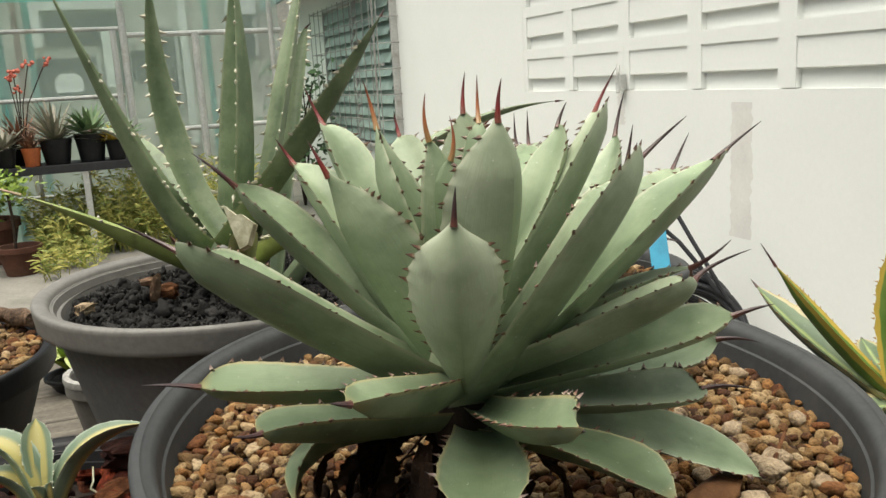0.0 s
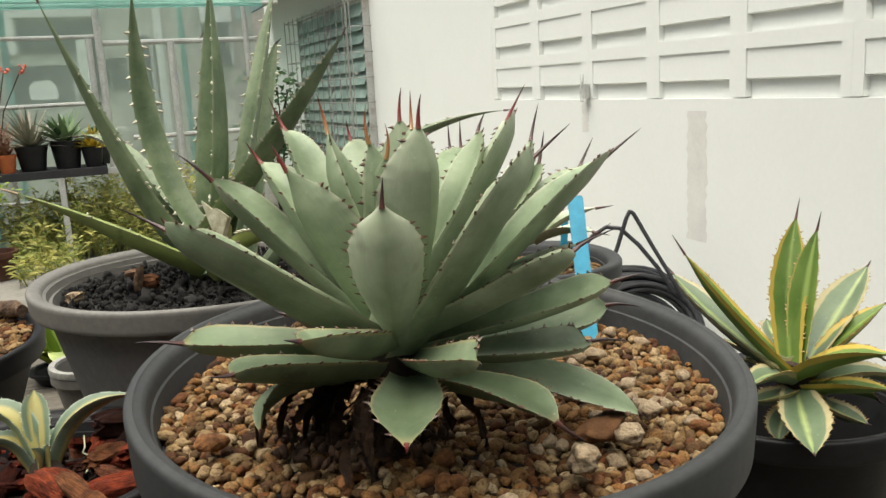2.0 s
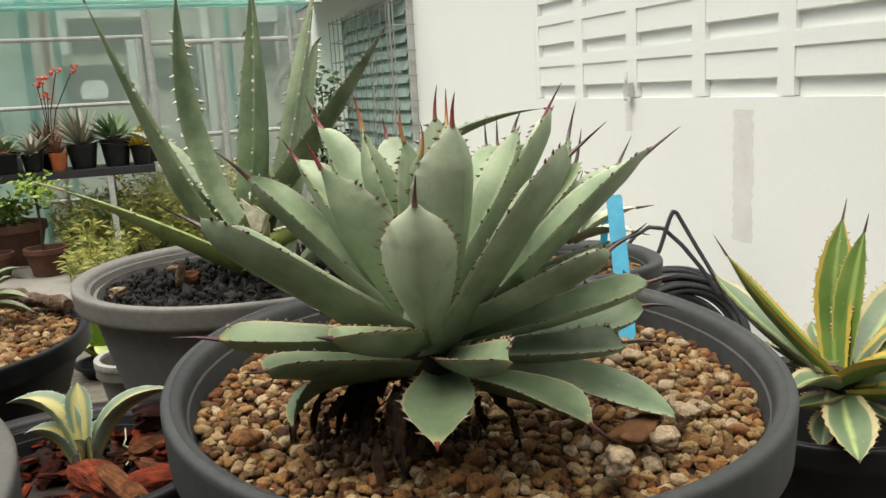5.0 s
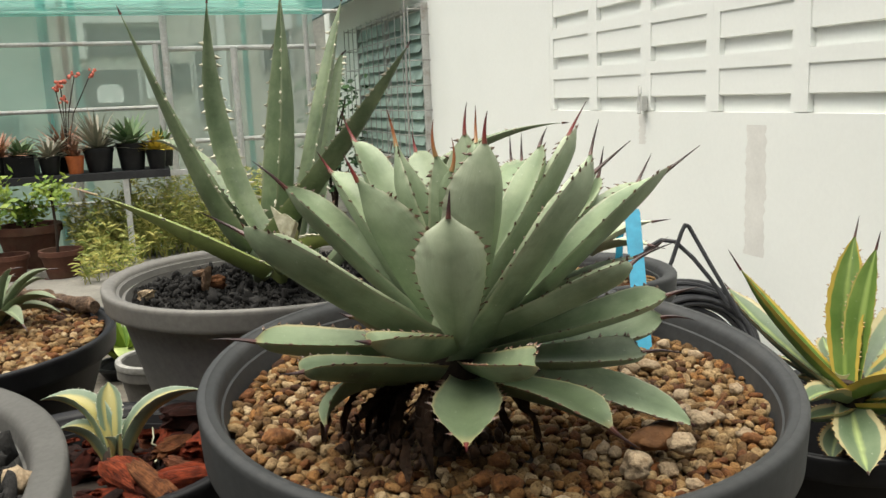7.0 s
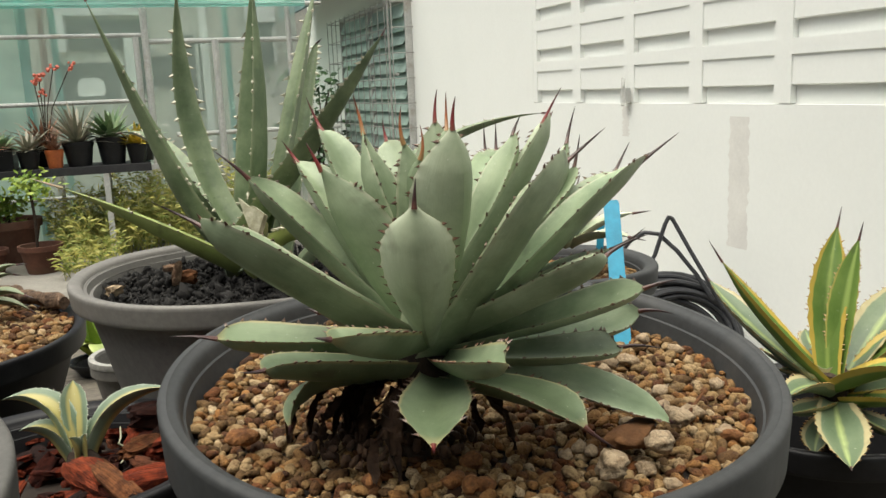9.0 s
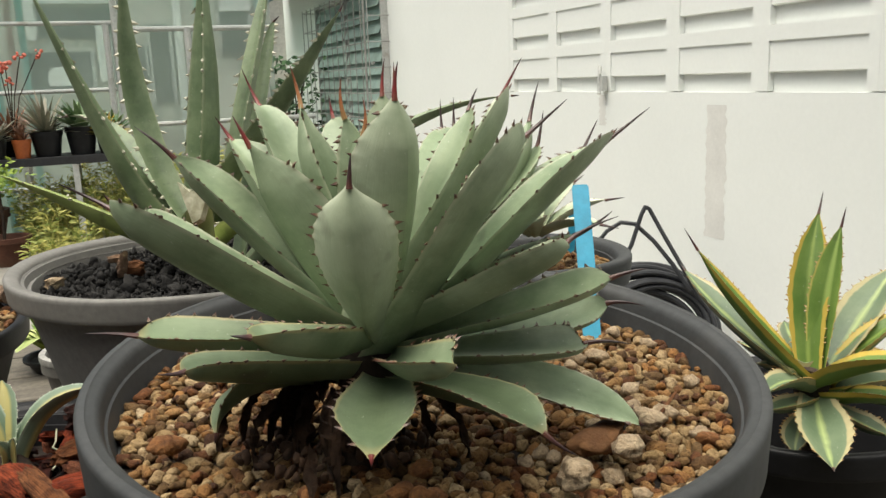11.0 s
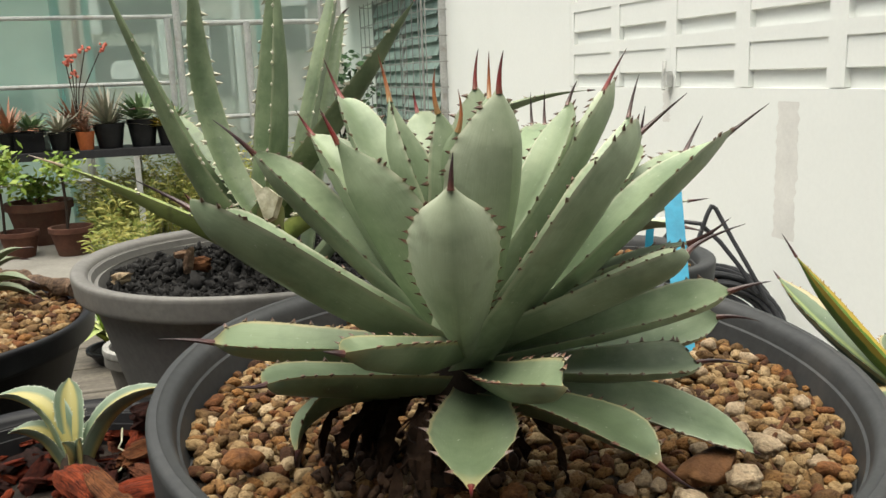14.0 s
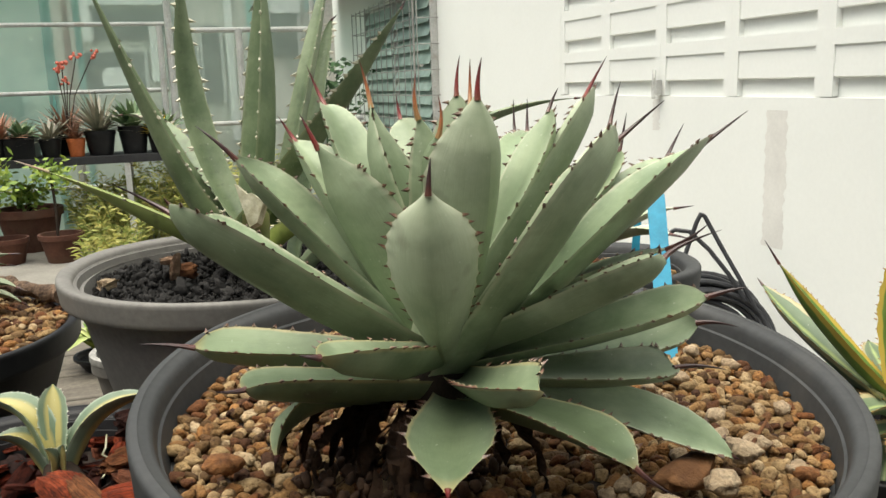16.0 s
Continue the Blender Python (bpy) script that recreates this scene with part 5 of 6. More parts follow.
# in the litter's own space: the stem stands near its middle, the rosette 0.05 above
for k in range(10):
    a = 2.399 * k + rnd.uniform(-0.3, 0.3)
    c, e = math.cos(a), math.sin(a)
    r1, z1 = rnd.uniform(0.026, 0.056), rnd.uniform(0.004, 0.022)
    dead_leaf((0.010 * c, 0.010 * e - 0.005, rnd.uniform(0.042, 0.062)), (r1 * 0.75 * c, r1 * 0.75 * e, rnd.uniform(0.035, 0.05)), (r1 * c, r1 * e, z1), rnd.uniform(0.007, 0.016), k * 1.7)
for b_, m_, t_, w_ in (((-0.016, -0.022, 0.048), (-0.028, -0.050, 0.034), (-0.030, -0.072, 0.006), 0.010), ((-0.030, 0.0, 0.046), (-0.060, -0.012, 0.036), (-0.066, -0.022, 0.006), 0.008),
                       ((-0.032, 0.006, 0.050), (-0.072, 0.010, 0.040), (-0.084, 0.006, 0.010), 0.008), ((0.026, -0.016, 0.046), (0.046, -0.044, 0.034), (0.052, -0.060, 0.006), 0.009)):
    dead_leaf(b_, m_, t_, w_, w_ * 900)
# extra leaves added at the left to stand in for deep shade there
for k in range(8):
    y0, r1 = rnd.uniform(0.0, 0.055), rnd.uniform(0.035, 0.07)
    dead_leaf((-0.018, y0 * 0.4, rnd.uniform(0.040, 0.052)), (-r1 * 0.8, y0 * 1.1, rnd.uniform(0.03, 0.045)), (-r1, y0 * 1.4, rnd.uniform(0.004, 0.016)), rnd.uniform(0.006, 0.011), 3.3 * k)

# a dry twig and a withered leaf end on the gravel, a pale root in the bark
twig = tagged(part("dry_twig", tube(bmesh.new(), [(0.372, 0.512, 0.854), (0.404, 0.538, 0.856)], 0.0016, 6, [1, 0.6]), M_BARK_TAN), "short dry brown twig lying on gravel", "twig")
bm = bmesh.new()
lo, hi = Vector((0.134, 0.499, 0.853)), Vector((0.143, 0.536, 0.868))
rib = [lo.lerp(hi, k / 5) + Vector((0.001 * math.sin(k * 2.0), 0.0, 0.0)) for k in range(6)]
edge = [[bm.verts.new(p + Vector((sx * w, 0.0015 * (1 - abs(sx)), 0.0012 * (1 - abs(sx))))) for p, w in zip(rib, (0.001, 0.003, 0.0042, 0.004, 0.003, 0.0008))] for sx in (-1, 0, 1)]
for one, two in zip(edge, edge[1:]):
    for k in range(5):
        bm.faces.new((one[k], two[k], two[k + 1], one[k + 1]))
bmesh.ops.solidify(bm, geom=list(bm.faces), thickness=0.0008)
tagged(part("dry_leaf", bm, M_LITTER), "withered brown leaf end lying on gravel", "dry leaf")
tagged(part("pale_root", tube(bmesh.new(), [(-0.033, 0.958, 0.748), (-0.032, 0.926, 0.748), (-0.034, 0.910, 0.748), (-0.025, 0.895, 0.748), (-0.024, 0.878, 0.748), (-0.031, 0.858, 0.748)], 0.0009, 6), M_CUT), "thin pale root lying on red bark chips", "root")

# ---------------------------------------------------------------- labels


def plant_label(name, bottom, top, width, label, bars):
    b, t = Vector(bottom), Vector(top)
    ob = empty(name, *b, label, "plant label")
    d = t - b
    side = Vector((0.93, -0.36, 0.0)).normalized()
    nrm = side.cross(d.normalized())
    bm = bmesh.new()
    out = [(-0.5, 0.06), (-0.05, 0.0), (0.05, 0.0), (0.5, 0.06), (0.5, 0.98), (0.42, 1.0), (-0.42, 1.0), (-0.5, 0.98)]
    fr = [bm.verts.new(side * (u * width) + d * v - nrm * 0.0006) for u, v in out]
    bk = [bm.verts.new(side * (u * width) + d * v + nrm * 0.0006) for u, v in out]
    bm.faces.new(fr)
    bm.faces.new(list(reversed(bk)))
    for i in range(8):
        bm.faces.new((fr[i], bk[i], bk[(i + 1) % 8], fr[(i + 1) % 8]))
    bmesh.ops.recalc_face_normals(bm, faces=bm.faces)
    part("tag", bm, M_BLUE, ob, smooth=False)
    for u, v0, v1 in bars:
        bm = bmesh.new()
        vs = [bm.verts.new(side * ((u + a) * width) + d * v - nrm * 0.0009) for a, v in ((-0.035, v0), (0.035, v0), (0.035, v1), (-0.035, v1))]
        vb = [bm.verts.new(v.co + nrm * 0.0002) for v in vs]
        bm.faces.new(vs)
        bm.faces.new(list(reversed(vb)))
        part("writing_bar", bm, M_INK, ob, smooth=False)
    return ob


plant_label("plant_label", (0.416, 0.671, 0.850), (0.450, 0.750, 0.978), 0.0155, "blue plastic plant label stuck in gravel, faded writing", ((-0.2, 0.55, 0.9), (0.15, 0.62, 0.92)))
plant_label("plant_label", (0.610, 1.054, 0.842), (0.620, 1.064, 0.905), 0.010, "narrow blue plastic plant label stuck in gravel", ())

# ---------------------------------------------------------------- plant in the small label pot
GX, GY, GZ = 0.53, 1.0, 0.884
small = empty("pale_rosette_agave", GX, GY, GZ, "small pale green agave with dark spines", "agave")
for az, el, ln, w in ((-12, 22, 0.10, 0.03), (25, 34, 0.10, 0.03), (-160, 14, 0.13, 0.034), (-120, 16, 0.12, 0.032), (-65, 12, 0.10, 0.03), (170, 30, 0.12, 0.032), (120, 40, 0.11, 0.03), (75, 42, 0.10, 0.03), (-130, 55, 0.09, 0.026), (40, 62, 0.08, 0.024)):
    a, e = radians(az), radians(el)
    t = Vector((math.cos(a) * math.cos(e), math.sin(a) * math.cos(e), math.sin(e))) * ln
    ob, fr = leaf_mesh("leaf", t * 0.08, t * 0.5 + Vector((0, 0, 0.008)), t, w, AGAVE_W, 0.007, 0.4, M_PALE_LEAF, small)
    teeth_mesh(ob, fr, tooth_places(7, LEAF_SEED), 0.003, M_TEETH, LEAF_SEED)
    spine_mesh(ob, fr[-1][0], fr[-1][1], 0.026, 0.0018, M_SPINE_DARK)

# a dark toothed rosette in the gravel pot
side = empty("dark_rosette_agave", -0.246, 1.352, 0.795, "dark green toothed rosette growing in gravel", "agave")
for az, el, ln, w in ((10, 42, 0.15, 0.034), (-25, 20, 0.15, 0.036), (-60, 8, 0.14, 0.036), (40, 30, 0.14, 0.034), (75, 38, 0.13, 0.032), (-100, 15, 0.14, 0.034), (120, 30, 0.13, 0.032), (160, 30, 0.14, 0.034), (-150, 25, 0.14, 0.034), (0, 68, 0.12, 0.028), (-10, 6, 0.13, 0.03)):
    a, e = radians(az), radians(el)
    t = Vector((math.cos(a) * math.cos(e), math.sin(a) * math.cos(e), math.sin(e))) * ln * 0.72
    ob, fr = leaf_mesh("leaf", t * 0.05, t * 0.5 + Vector((0, 0, 0.020)), t, w * 0.72, VAR_W, 0.006, 0.5, M_STRIPED, side)
    teeth_mesh(ob, fr, tooth_places(12, LEAF_SEED), 0.0028, M_TEETH, LEAF_SEED)
    spine_mesh(ob, fr[-1][0], fr[-1][1], 0.016, 0.0014, M_SPINE_DARK)

# ---------------------------------------------------------------- hose coil by the wall
hose = empty("hose_coil", 1.660, 2.389, 0.225, "coiled black rubber hose leaning by the white wall", "hose")
rnd = random.Random(8)
for k in range(22):
    r = 0.15 + 0.0026 * k + rnd.uniform(-0.006, 0.006)
    ax, up = Vector((0.91, -0.41, rnd.uniform(-0.1, 0.1))), Vector((0.16, 0.36, 0.92))
    mid = Vector((rnd.uniform(-0.01, 0.01), rnd.uniform(-0.05, 0.05), -0.19 + r * 0.98 + rnd.uniform(0, 0.02)))
    bm = bmesh.new()
    tube(bm, [mid + ax * r * 1.08 * math.cos(a) + up * r * math.sin(a) for a in [2 * math.pi * i / 40 for i in range(41)]], 0.0092, 8)
    part("coil", bm, M_HOSE, hose)
for strand in ([(-0.075, 0.066, 0.216), (-0.035, 0.065, 0.281), (0.007, 0.070, 0.380), (0.022, 0.070, 0.406), (0.034, 0.065, 0.398), (0.067, 0.014, 0.299), (0.103, -0.039, 0.198), (0.138, -0.079, 0.105)],
               [(-0.134, 0.149, 0.266), (-0.082, 0.142, 0.322), (-0.039, 0.123, 0.351), (-0.005, 0.089, 0.347), (0.039, 0.043, 0.291), (0.081, -0.007, 0.214), (0.115, -0.055, 0.132)]):
    bm = bmesh.new()
    fine = []
    for p, q in zip(strand, strand[1:]):
        fine += [tuple(Vector(p).lerp(Vector(q), k / 3)) for k in range(3)]
    tube(bm, fine + [strand[-1]], 0.0075, 8)
    part("loose_end", bm, M_HOSE, hose)

# ---------------------------------------------------------------- shelf in front of the green net
SY = 6.4
shelf = empty("plant_shelf", -1.4, SY, 0.0, "black board shelf on white steel posts", "shelf")
boxed("shelf_board", (-1.6, 1.48, 0.0, 0.42, 0.600, 0.655), M_SHELF, shelf, 0.004)
for x in (-1.5, -0.2, 1.175):
    for y in (0.0, 0.40):
        boxed("post", (x - 0.02, x + 0.02, y + 0.001, y + 0.04, 0.0, 0.599), M_STEEL, shelf, 0.003)
boxed("rear_post", (0.838, 0.862, 0.50, 0.524, 0.0, 0.58), M_STEEL, shelf, 0.003)
boxed("end_rail", (1.40, 1.60, 0.05, 0.09, 0.60, 0.64), M_STEEL, shelf, 0.003)


def blades(bm, n, length, width, spread, rnd, droop=0.2):
    """A tuft of narrow leaves from the origin."""
    for k in range(n):
        a = rnd.uniform(0, 6.283)
        e = rnd.uniform(spread, 1.35)
        ln = length * rnd.uniform(0.65, 1.1)
        d = Vector((math.cos(a) * math.cos(e), math.sin(a) * math.cos(e), math.sin(e)))
        sd = Vector((-math.sin(a), math.cos(a), 0))
        prev = None
        for i in range(5):
            s = i / 4
            c = d * (ln * s) - Vector((0, 0, droop * ln * s * s))
            w = width * (0.7 + 0.6 * s - 1.25 * s * s)
            cur = (bm.verts.new(c - sd * w), bm.verts.new(c + sd * w + Vector((0, 0, w * 0.3))))
            if prev:
                bm.faces.new((prev[0], prev[1], cur[1], cur[0]))
            prev = cur
    return bm


def small_pot(x, y, z, r, h, pot_mat, leaf_mat, seed, pot_label, plant_label_, square=False, n=24, length=0.12, width=0.012, spread=0.3, group="shelf plants"):
    rnd = random.Random(seed)
    p = empty("small_pot", x, y, z, pot_label, "pot", group)
    prof = [(r * 0.74, 0.0), (r * 0.95, h * 0.82), (r, h * 0.82), (r, h), (r * 0.9, h), (r * 0.86, h * 0.85), (0.0005, h * 0.85)]
    part("pot_body", lathe(prof, 4 if square else 24), pot_mat, p, smooth=not square)
    t = empty("small_succulent", x, y, z + h * 0.85, plant_label_, "succulent", "shelf plants")
    part("foliage", blades(bmesh.new(), int(n * 1.8), length * 1.6, width * 1.15, spread * 0.8, rnd), leaf_mat, t)
    return p


SZ = 0.655
small_pot(-0.545, SY + 0.08, SZ, 0.062, 0.125, M_ORANGE, M_SUCC_RED, 51, "small orange plastic pot on a shelf", "small yellow-green succulent in an orange pot", n=26, length=0.10)
small_pot(-0.39, SY + 0.12, SZ, 0.105, 0.17, M_POT_BLACK, M_SUCC_GREY, 52, "black plastic pot on a shelf", "spiky pinkish grey succulent", n=46, length=0.24, width=0.014)
small_pot(-0.17, SY + 0.14, SZ, 0.105, 0.19, M_POT_BLACK, M_SUCC_GREEN, 53, "black plastic pot on a shelf", "grey green broad-leaved rosette succulent", n=34, length=0.20, width=0.022)
small_pot(-0.005, SY + 0.10, SZ, 0.072, 0.14, M_POT_BLACK, M_SUCC_YELLOW, 54, "small black pot on a shelf", "bright yellow rosette succulent in a pot", n=30, length=0.13, width=0.018, spread=0.2)
small_pot(0.05, SY + 0.30, SZ, 0.075, 0.16, M_POT_BLACK, M_SUCC_GREEN, 55, "small black pot on a shelf", "plain green succulent in a black pot", n=26, length=0.15, width=0.018)
small_pot(-0.71, SY + 0.10, SZ, 0.075, 0.13, M_POT_BLACK, M_SUCC_GREY, 56, "black plastic pot on a shelf", "pale pink rosette succulent", n=30, length=0.15, width=0.016, spread=0.15)
small_pot(-0.62, SY + 0.28, SZ, 0.08, 0.15, M_POT_BLACK, M_SUCC_RED, 57, "black plastic pot on a shelf", "rust coloured spiky succulent", n=40, length=0.20, width=0.012)
small_pot(-0.88, SY + 0.12, SZ, 0.08, 0.15, M_POT_BLACK, M_SUCC_GREEN, 58, "black plastic pot on a shelf", "pale green succulent seedlings", n=36, length=0.12, width=0.018)
small_pot(-1.03, SY + 0.12, SZ, 0.07, 0.14, M_POT_BLACK, M_SUCC_RED, 59, "black plastic pot on a shelf", "orange spiky succulent in a black pot", n=34, length=0.2, width=0.012)
small_pot(-1.2, SY + 0.15, SZ, 0.08, 0.15, M_POT_BLACK, M_SUCC_GREEN, 60, "black plastic pot on a shelf", "plain green succulent in a black pot", n=34, length=0.16, width=0.014)
boxed_tray = boxed("seedling_tray", (-0.99, -0.80, SY + 0.03, SY + 0.30, SZ, SZ + 0.14), M_POT_BLACK, None, 0.005)
tagged(boxed_tray, "long black plastic seedling tray on a shelf", "tray", "shelf plants")

# euphorbia with red flowers standing among the pots
flower = empty("flowering_stem", -0.60, 6.66, 0.78, "thin stems carrying small red flowers above the shelf", "flower")
rnd = random.Random(9)
for x, z in ((0.10, 0.56), (-0.035, 0.468), (0.025, 0.40), (0.21, 0.57), (0.0, 0.49)):
    bm = bmesh.new()
    tube(bm, [(0, 0, 0.0), (x * 0.3, 0, z * 0.5), (x, 0, z)], 0.004, 6)
    part("stalk", bm, M_STEM, flower)
    bm = bmesh.new()
    for _ in range(7):
        c = Vector((x + rnd.gauss(0, 0.016), rnd.gauss(0, 0.016), z + rnd.gauss(0, 0.014)))
        r = rnd.uniform(0.010, 0.02)
        k = [bm.verts.new(c + Vector((math.cos(i * 1.257) * r, rnd.uniform(-0.006, 0.006), math.sin(i * 1.257) * r))) for i in range(5)]
        top = bm.verts.new(c + Vector((0, -0.012, 0)))
        for i in range(5):
            bm.faces.new((k[i], k[(i + 1) % 5], top))
    part("flower_head", bm, M_RED_FLOWER, flower)

# ---------------------------------------------------------------- ground-level pots and growth by the shelf


def round_pot(x, y, z, r, h, mat, label, seg=32, name="clay_pot"):
    ob = empty(name, x, y, z, label, "pot")
    part("pot_body", lathe([(r * 0.7, 0.0), (r * 0.97, h * 0.8), (r * 1.05, h * 0.82), (r * 1.05, h), (r * 0.92, h), (r * 0.86, h * 0.8), (r * 0.83, h * 0.6), (0.0005, h * 0.6)], seg), mat, ob)
    part("soil", lathe([(r * 0.85, h * 0.72), (r * 0.5, h * 0.75), (0.0005, h * 0.76)], 24), M_SOIL, ob)
    return ob


round_pot(-0.665, 6.12, 0.0, 0.135, 0.185, M_TERRA, "wide terracotta bowl standing on concrete")
round_pot(-0.99, 6.18, 0.0, 0.12, 0.17, M_TERRA, "terracotta pot standing on concrete")
round_pot(-0.92, 6.68, 0.0, 0.215, 0.30, M_TERRA, "tall dark terracotta pot standing on concrete")
for x, y, z, s in ((-0.92, 6.68, 0.24, 0.9), (-0.69, 6.14, 0.15, 0.8), (-1.08, 6.2, 0.13, 1.1)):
    bush = empty("leafy_shrub", x, y, z, "bright green leafy shrub growing in terracotta", "shrub")
    rnd = random.Random(int(s * 100 + x * 50))
    top = 0.34 if z < 0.2 else 0.06
    bm = bmesh.new()
    tube(bm, [(0, 0, -0.02), (0.01, 0, top * 0.5), (0, 0.01, top + 0.1)], 0.010, 6)
    part("trunk", bm, M_STEM, bush)
    bm = bmesh.new()
    for _ in range(260):
        c = Vector((rnd.gauss(0, 0.075), rnd.gauss(0, 0.075), 0.09 + rnd.gauss(0, 0.06))) * s + Vector((0, 0, top))
        d = Vector((rnd.gauss(0, 1), rnd.gauss(0, 1), rnd.gauss(0.3, 0.6))).normalized()
        sd = d.orthogonal().normalized()
        ln, w = rnd.uniform(0.04, 0.075) * s, rnd.uniform(0.010, 0.018) * s
        bm.faces.new([bm.verts.new(c), bm.verts.new(c + d * ln * 0.5 + sd * w), bm.verts.new(c + d * ln), bm.verts.new(c + d * ln * 0.5 - sd * w)])
    part("crown", bm, M_BUSH, bush, smooth=False)

# feathery growth between shelf and long-leaved plant
rnd = random.Random(77)
bm = bmesh.new()
for _ in range(620):
    x, y = (rnd.uniform(-0.62, 0.9), rnd.uniform(6.48, 6.92)) if _ % 15 else (rnd.uniform(-0.52, -0.22), rnd.uniform(5.72, 6.3))
    h = rnd.uniform(0.18, 0.66) * (1.0 if x > -0.25 else 0.75) * (1.0 if y > 6.4 else 0.75)
    lean = Vector((rnd.gauss(0, 0.35), rnd.gauss(0, 0.2), 1)).normalized()
    sd = Vector((1, rnd.uniform(-0.5, 0.5), 0)).normalized()
    w = rnd.uniform(0.0015, 0.003)
    a = Vector((x, y, 0))
    mid, tip = a + lean * h * 0.6, a + lean * h + Vector((rnd.gauss(0, 0.09), 0, -0.03))
    v = [bm.verts.new(a - sd * w), bm.verts.new(a + sd * w), bm.verts.new(mid + sd * w), bm.verts.new(mid - sd * w), bm.verts.new(tip)]
    bm.faces.new(v[:4])
    bm.faces.new((v[3], v[2], v[4]))
    for _k in range(20):
        f = rnd.uniform(0.25, 1.0)
        c = a + lean * h * f
        d = Vector((rnd.gauss(0, 1), rnd.gauss(0, 0.7), rnd.uniform(-0.2, 0.9))).normalized() * rnd.uniform(0.03, 0.09)
        q = d.orthogonal().normalized() * rnd.uniform(0.003, 0.007)
        e = c + d * 0.55 + Vector((0, 0, 0.006))
        vs = [bm.verts.new(c), bm.verts.new(e - q), bm.verts.new(c + d), bm.verts.new(e + q)]
        bm.faces.new(vs)
grass = part("feathery_weeds", bm, M_GRASS, smooth=False)
tagged(grass, "tall feathery yellow-green weeds beside the shelf", "weeds", kind="stuff")

# ---------------------------------------------------------------- steel frame with shade net
GY0 = 7.0
frame_ob = empty("net_house", 0.0, GY0, 0.0, "steel tube frame hung with green shade net", "net house", kind="structure")
for x, r, mat, top in ((-2.6, 0.022, M_STEEL, 2.0), (-1.55, 0.022, M_TEAL_STEEL, 2.0), (-0.72, 0.036, M_TEAL_STEEL, 2.0), (-0.59, 0.024, M_RUST_POST, 2.0), (-0.51, 0.024, M_TEAL_STEEL, 2.0), (0.065, 0.022, M_STEEL, 1.56), (0.134, 0.026, M_STEEL, 2.0),
                       (0.645, 0.026, M_STEEL, 1.53), (0.748, 0.022, M_TEAL_STEEL, 2.0), (1.22, 0.02, M_STEEL, 2.0)):
    bm = bmesh.new()
    back = 0.0 if mat is M_STEEL else 0.14
    tube(bm, [(x, back, 0), (x, back, top)], r, 8)
    part("post", bm, mat, frame_ob)
for x0, x1, z, r in ((-6, 0.16, 1.575, 0.016), (0.16, 1.3, 1.525, 0.020), (-6, 0.10, 1.09, 0.016), (0.30, 1.6, 0.815, 0.018), (-6, 0.62, 0.385, 0.014), (-6, 1.5, 1.80, 0.016)):
    bm = bmesh.new()
    tube(bm, [(x0, 0.03, z), (x1, 0.03, z)], r, 8)
    part("rail", bm, M_STEEL, frame_ob)


def net(name, corners, mat, label, sag=0.03, n=24):
    bm = bmesh.new()
    a, b, c, d = (Vector(p) for p in corners)
    nrm = (b - a).cross(d - a).normalized()
    g = [[bm.verts.new(a.lerp(b, i / n).lerp(d.lerp(c, i / n), j / n) + nrm * sag * noise.noise(Vector((i * 0.4, j * 0.4, sag * 50)))) for j in range(n + 1)] for i in range(n + 1)]
    for i in range(n):
        for j in range(n):
            bm.faces.new((g[i][j], g[i + 1][j], g[i + 1][j + 1], g[i][j + 1]))
    return part(name, bm, mat, frame_ob, label)


net("side_net", ((-6, 0.09, 0.0), (-0.75, 0.09, 0.0), (-0.75, 0.09, 1.80), (-6, 0.09, 1.80)), M_NET_DENSE, "dense green shade net")
net("side_net", ((-0.75, 0.09, 0.0), (1.3, 0.09, 0.0), (1.3, 0.09, 1.80), (-0.75, 0.09, 1.80)), M_NET, "thin green shade net")
net("roof_net", ((-6, 0.0, 1.82), (1.3, 0.0, 1.82), (1.3, 4.5, 2.6), (-6, 4.5, 2.6)), M_NET_DENSE, "teal shade net roof")

net("net_edge", ((-1.2, -0.09, 1.765), (1.35, -0.09, 1.765), (1.35, -0.09, 1.88), (-1.2, -0.09, 1.88)), M_NET_EDGE, "turquoise net edge", 0.02)

# ---------------------------------------------------------------- the neighbouring house behind the net
HY = 12.0
house = empty("neighbour_house", -1.0, HY, 0.0, "grey neighbouring house with pale beams behind shade net", "house")
boxed("wall", (-9.0, 4.2, 0.0, 0.3, 0.0, 3.4), M_HOUSE, house, 0.0)
boxed("roof", (-9.2, 4.4, -0.6, 1.2, 3.4, 3.52), M_ROOF, house, 0.0)
for x0, x1, z0, z1 in ((0.16, 1.22, 2.16, 2.32), (0.16, 0.27, 1.72, 2.158), (2.5, 2.9, 2.05, 2.28), (0.95, 1.10, 1.2, 1.9), (1.9, 2.0, 0.4, 2.3), (-3.0, -1.0, 1.9, 2.05)):
    boxed("beam", (x0, x1, -0.10, -0.003, z0, z1), M_WALL, house, 0.004)
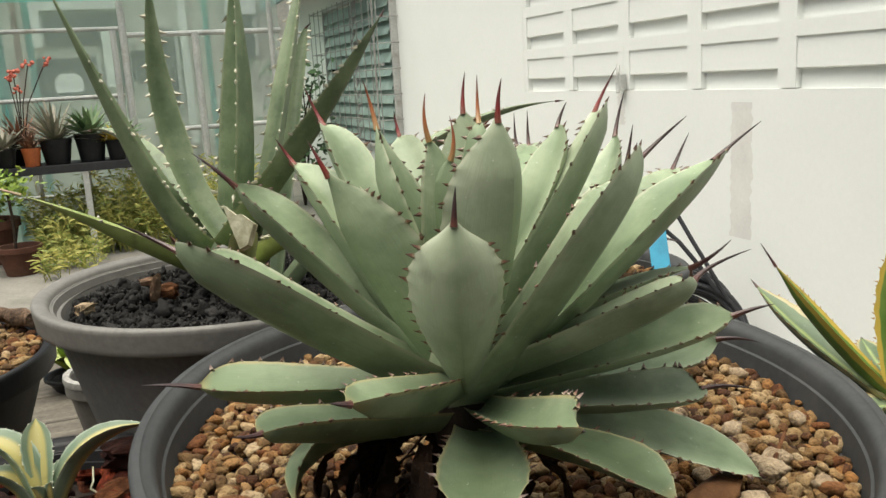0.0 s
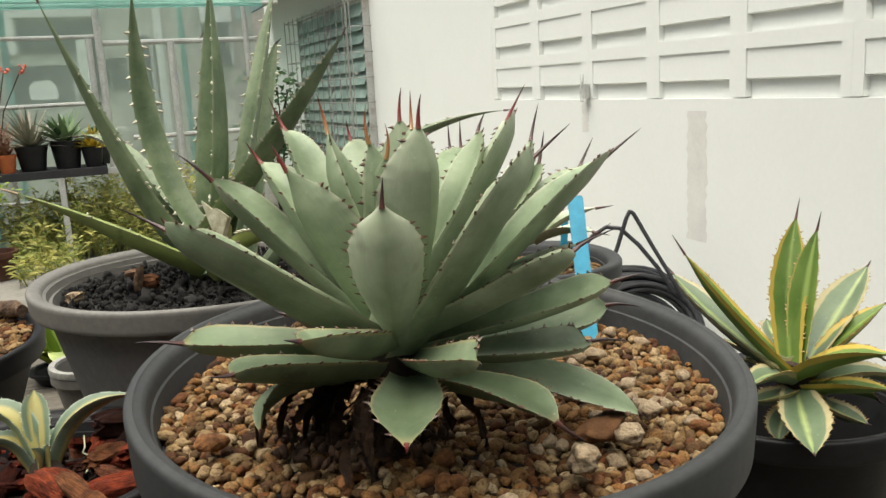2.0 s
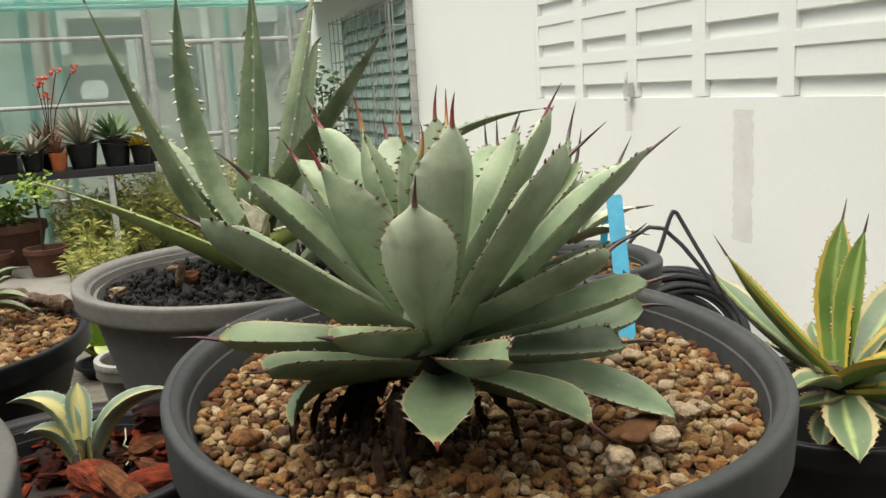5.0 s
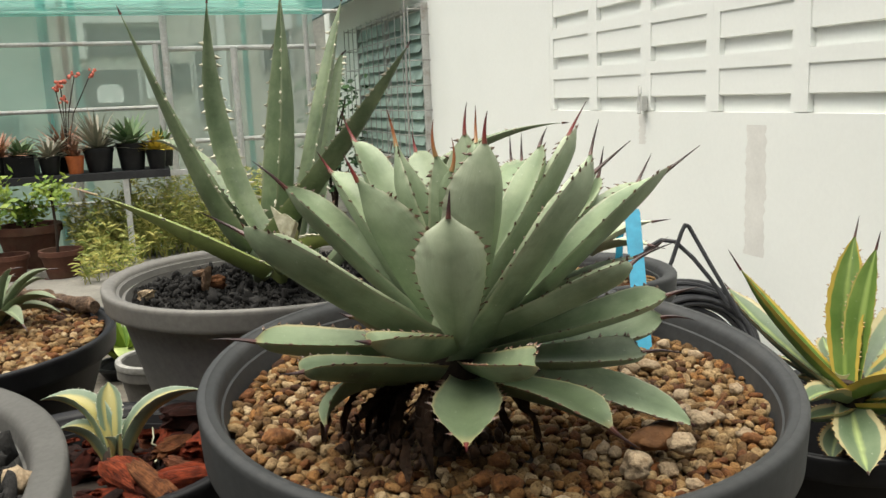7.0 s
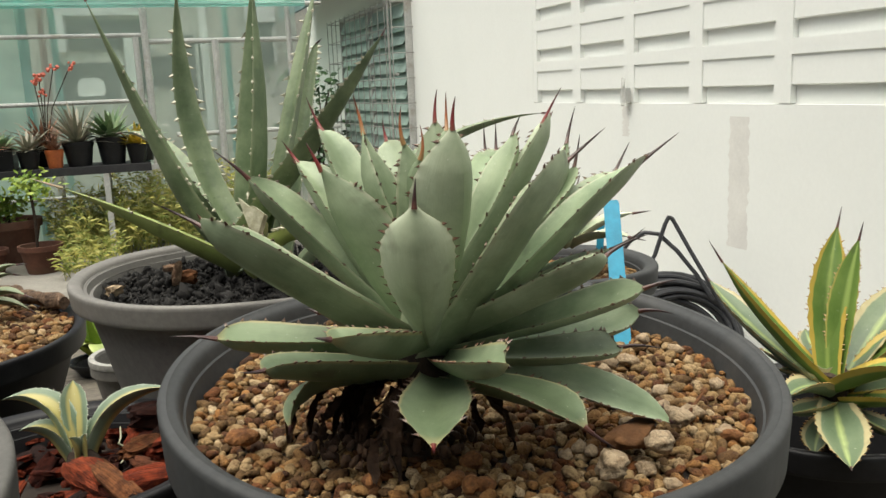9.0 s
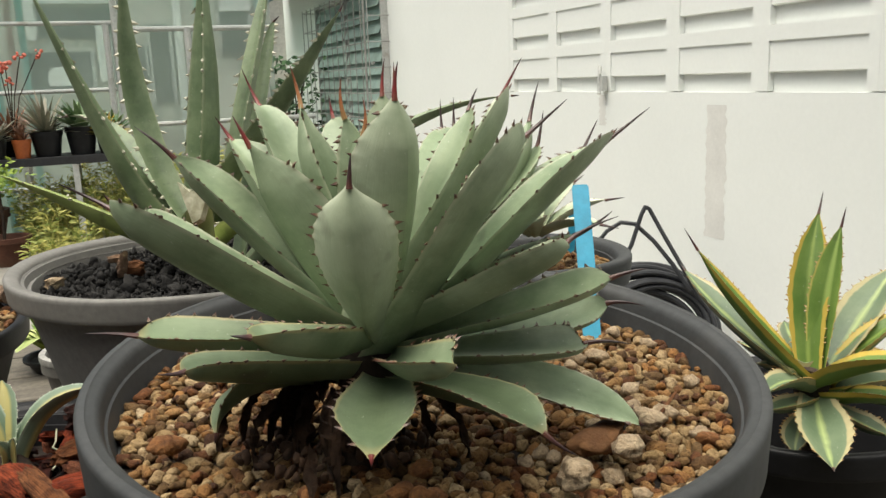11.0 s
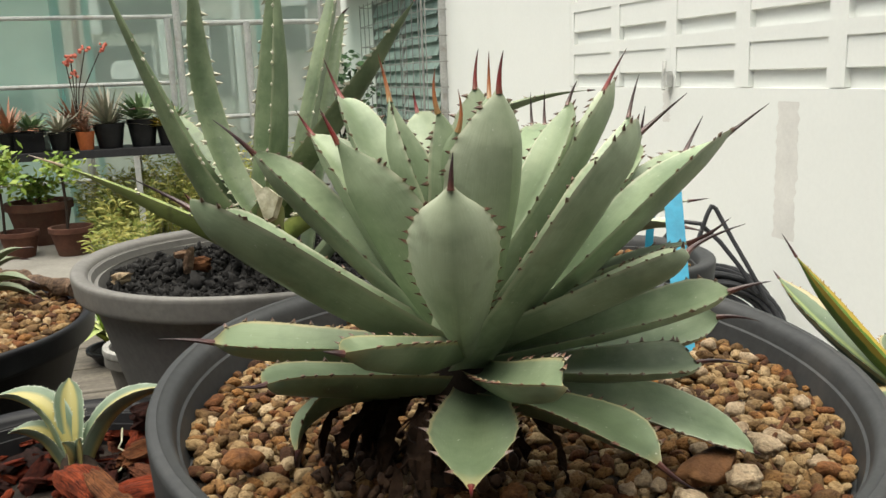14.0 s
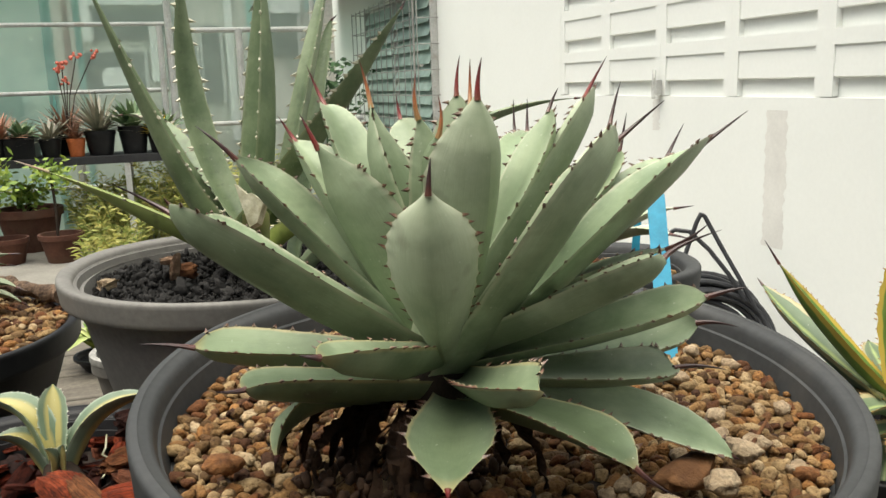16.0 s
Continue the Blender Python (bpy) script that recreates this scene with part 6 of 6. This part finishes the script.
for x0, x1, z0, z1 in ((0.10, 0.86, 1.12, 1.58), (1.14, 1.26, 1.18, 1.78), (1.32, 1.52, 1.25, 1.64), (1.6, 1.82, 0.9, 1.9), (2.5, 2.85, 1.5, 2.02), (0.3, 1.2, 1.74, 2.1), (-1.6, -0.6, 0.4, 1.1), (-3.4, -2.2, 0.5, 1.8)):
    w = boxed("window", (x0, x1, -0.05, -0.003, z0, z1), M_HOUSE_DARK, house, 0.004)
    boxed("window_frame", (x0 - 0.05, x0, -0.07, -0.003, z0, z1), M_STEEL, w, 0.004)
    boxed("window_frame", (x1, x1 + 0.05, -0.07, -0.003, z0, z1), M_STEEL, w, 0.004)

chair = empty("garden_chair", -0.47, 11.4, 0.78, "white plastic garden chair standing on a plinth", "chair")
bm = bmesh.new()
prof = [(-0.14, 0.38), (-0.16, 0.45), (-0.15, 0.54), (-0.09, 0.60), (0.09, 0.60), (0.15, 0.54), (0.16, 0.45), (0.14, 0.38)]
fr = [bm.verts.new((x, 0.0, z)) for x, z in prof]
bk = [bm.verts.new((x, 0.03, z)) for x, z in prof]
bm.faces.new(fr)
bm.faces.new(list(reversed(bk)))
for i in range(8):
    bm.faces.new((fr[i], bk[i], bk[(i + 1) % 8], fr[(i + 1) % 8]))
bmesh.ops.recalc_face_normals(bm, faces=bm.faces)
part("backrest", bm, M_WHITE, chair, smooth=False)
boxed("seat", (-0.22, 0.22, -0.42, -0.002, 0.27, 0.30), M_WHITE, chair, 0.008)
for x in (-0.19, 0.19):
    for y in (-0.38, -0.04):
        boxed("leg", (x - 0.02, x + 0.02, y - 0.02, y + 0.02, 0.0, 0.269), M_WHITE, chair, 0.003)
plinth = boxed("plinth", (-1.3, 0.4, 10.8, 11.9, 0.0, 0.78), M_HOUSE, None, 0.004)
tagged(plinth, "low grey masonry plinth before the house", "plinth", kind="structure")

# dark shrub below the window
shrub = empty("window_shrub", 1.55, 7.9, 0.0, "dark green potted shrub below the louvred window", "shrub")
rnd = random.Random(5)
bm = bmesh.new()
for k in range(5):
    tube(bm, [(0, 0, 0.0), (rnd.gauss(0, 0.05), rnd.gauss(0, 0.05), 0.5), (rnd.gauss(0, 0.15), rnd.gauss(0, 0.12), 1.1)], 0.012, 6, [1, 0.8, 0.4])
part("trunk", bm, M_STEM, shrub)
bm = bmesh.new()
for _ in range(520):
    c = Vector((rnd.gauss(0, 0.16), rnd.gauss(0, 0.16), rnd.uniform(0.25, 1.32)))
    d = Vector((rnd.gauss(0, 1), rnd.gauss(0, 1), rnd.gauss(0, 0.7))).normalized()
    sd = d.orthogonal().normalized()
    ln, w = rnd.uniform(0.05, 0.09), rnd.uniform(0.015, 0.03)
    bm.faces.new([bm.verts.new(c), bm.verts.new(c + d * ln * 0.5 + sd * w), bm.verts.new(c + d * ln), bm.verts.new(c + d * ln * 0.5 - sd * w)])
part("crown", bm, M_DARK_BUSH, shrub, smooth=False)

# a small pot and a flat-leaved plant on the bench, seen between the large pots
small_grey = round_pot(-0.030, 1.590, BENCH, 0.072, 0.124, M_POT_WARM, "small grey plastic pot with a worn pale rim", name="plastic_pot")
part("rim", lathe([(0.066, 0.1245), (0.0665, 0.130), (0.071, 0.132), (0.0765, 0.130), (0.0775, 0.124), (0.0765, 0.119), (0.0757, 0.1185)], 40), M_WORN, small_grey, "worn whitish rim")
round_pot(-0.110, 1.93, BENCH, 0.060, 0.030, M_POT_BLACK, "shallow black dish holding a green-leaved plant", name="plant_dish")
dish = empty("flat_leaved_succulent", -0.110, 1.93, BENCH + 0.022, "succulent with flat yellow-green lower leaves and green shoots", "succulent")
for k in range(7):
    a = 2 * math.pi * k / 7 - 0.5
    c, e = math.cos(a), math.sin(a)
    leaf_mesh("leaf", (0.01 * c, 0.01 * e, 0.030), (0.05 * c, 0.05 * e, 0.052 + 0.004 * (k % 2)), (0.095 * c, 0.095 * e, 0.030 + 0.006 * (k % 3)), 0.05, ROUND_W, 0.006, 0.2, M_LONG_PALE, dish, rows=14, cols=6)
part("shoots", blades(bmesh.new(), 46, 0.15, 0.012, 0.7, random.Random(4), 0.15), M_BUSH, dish)
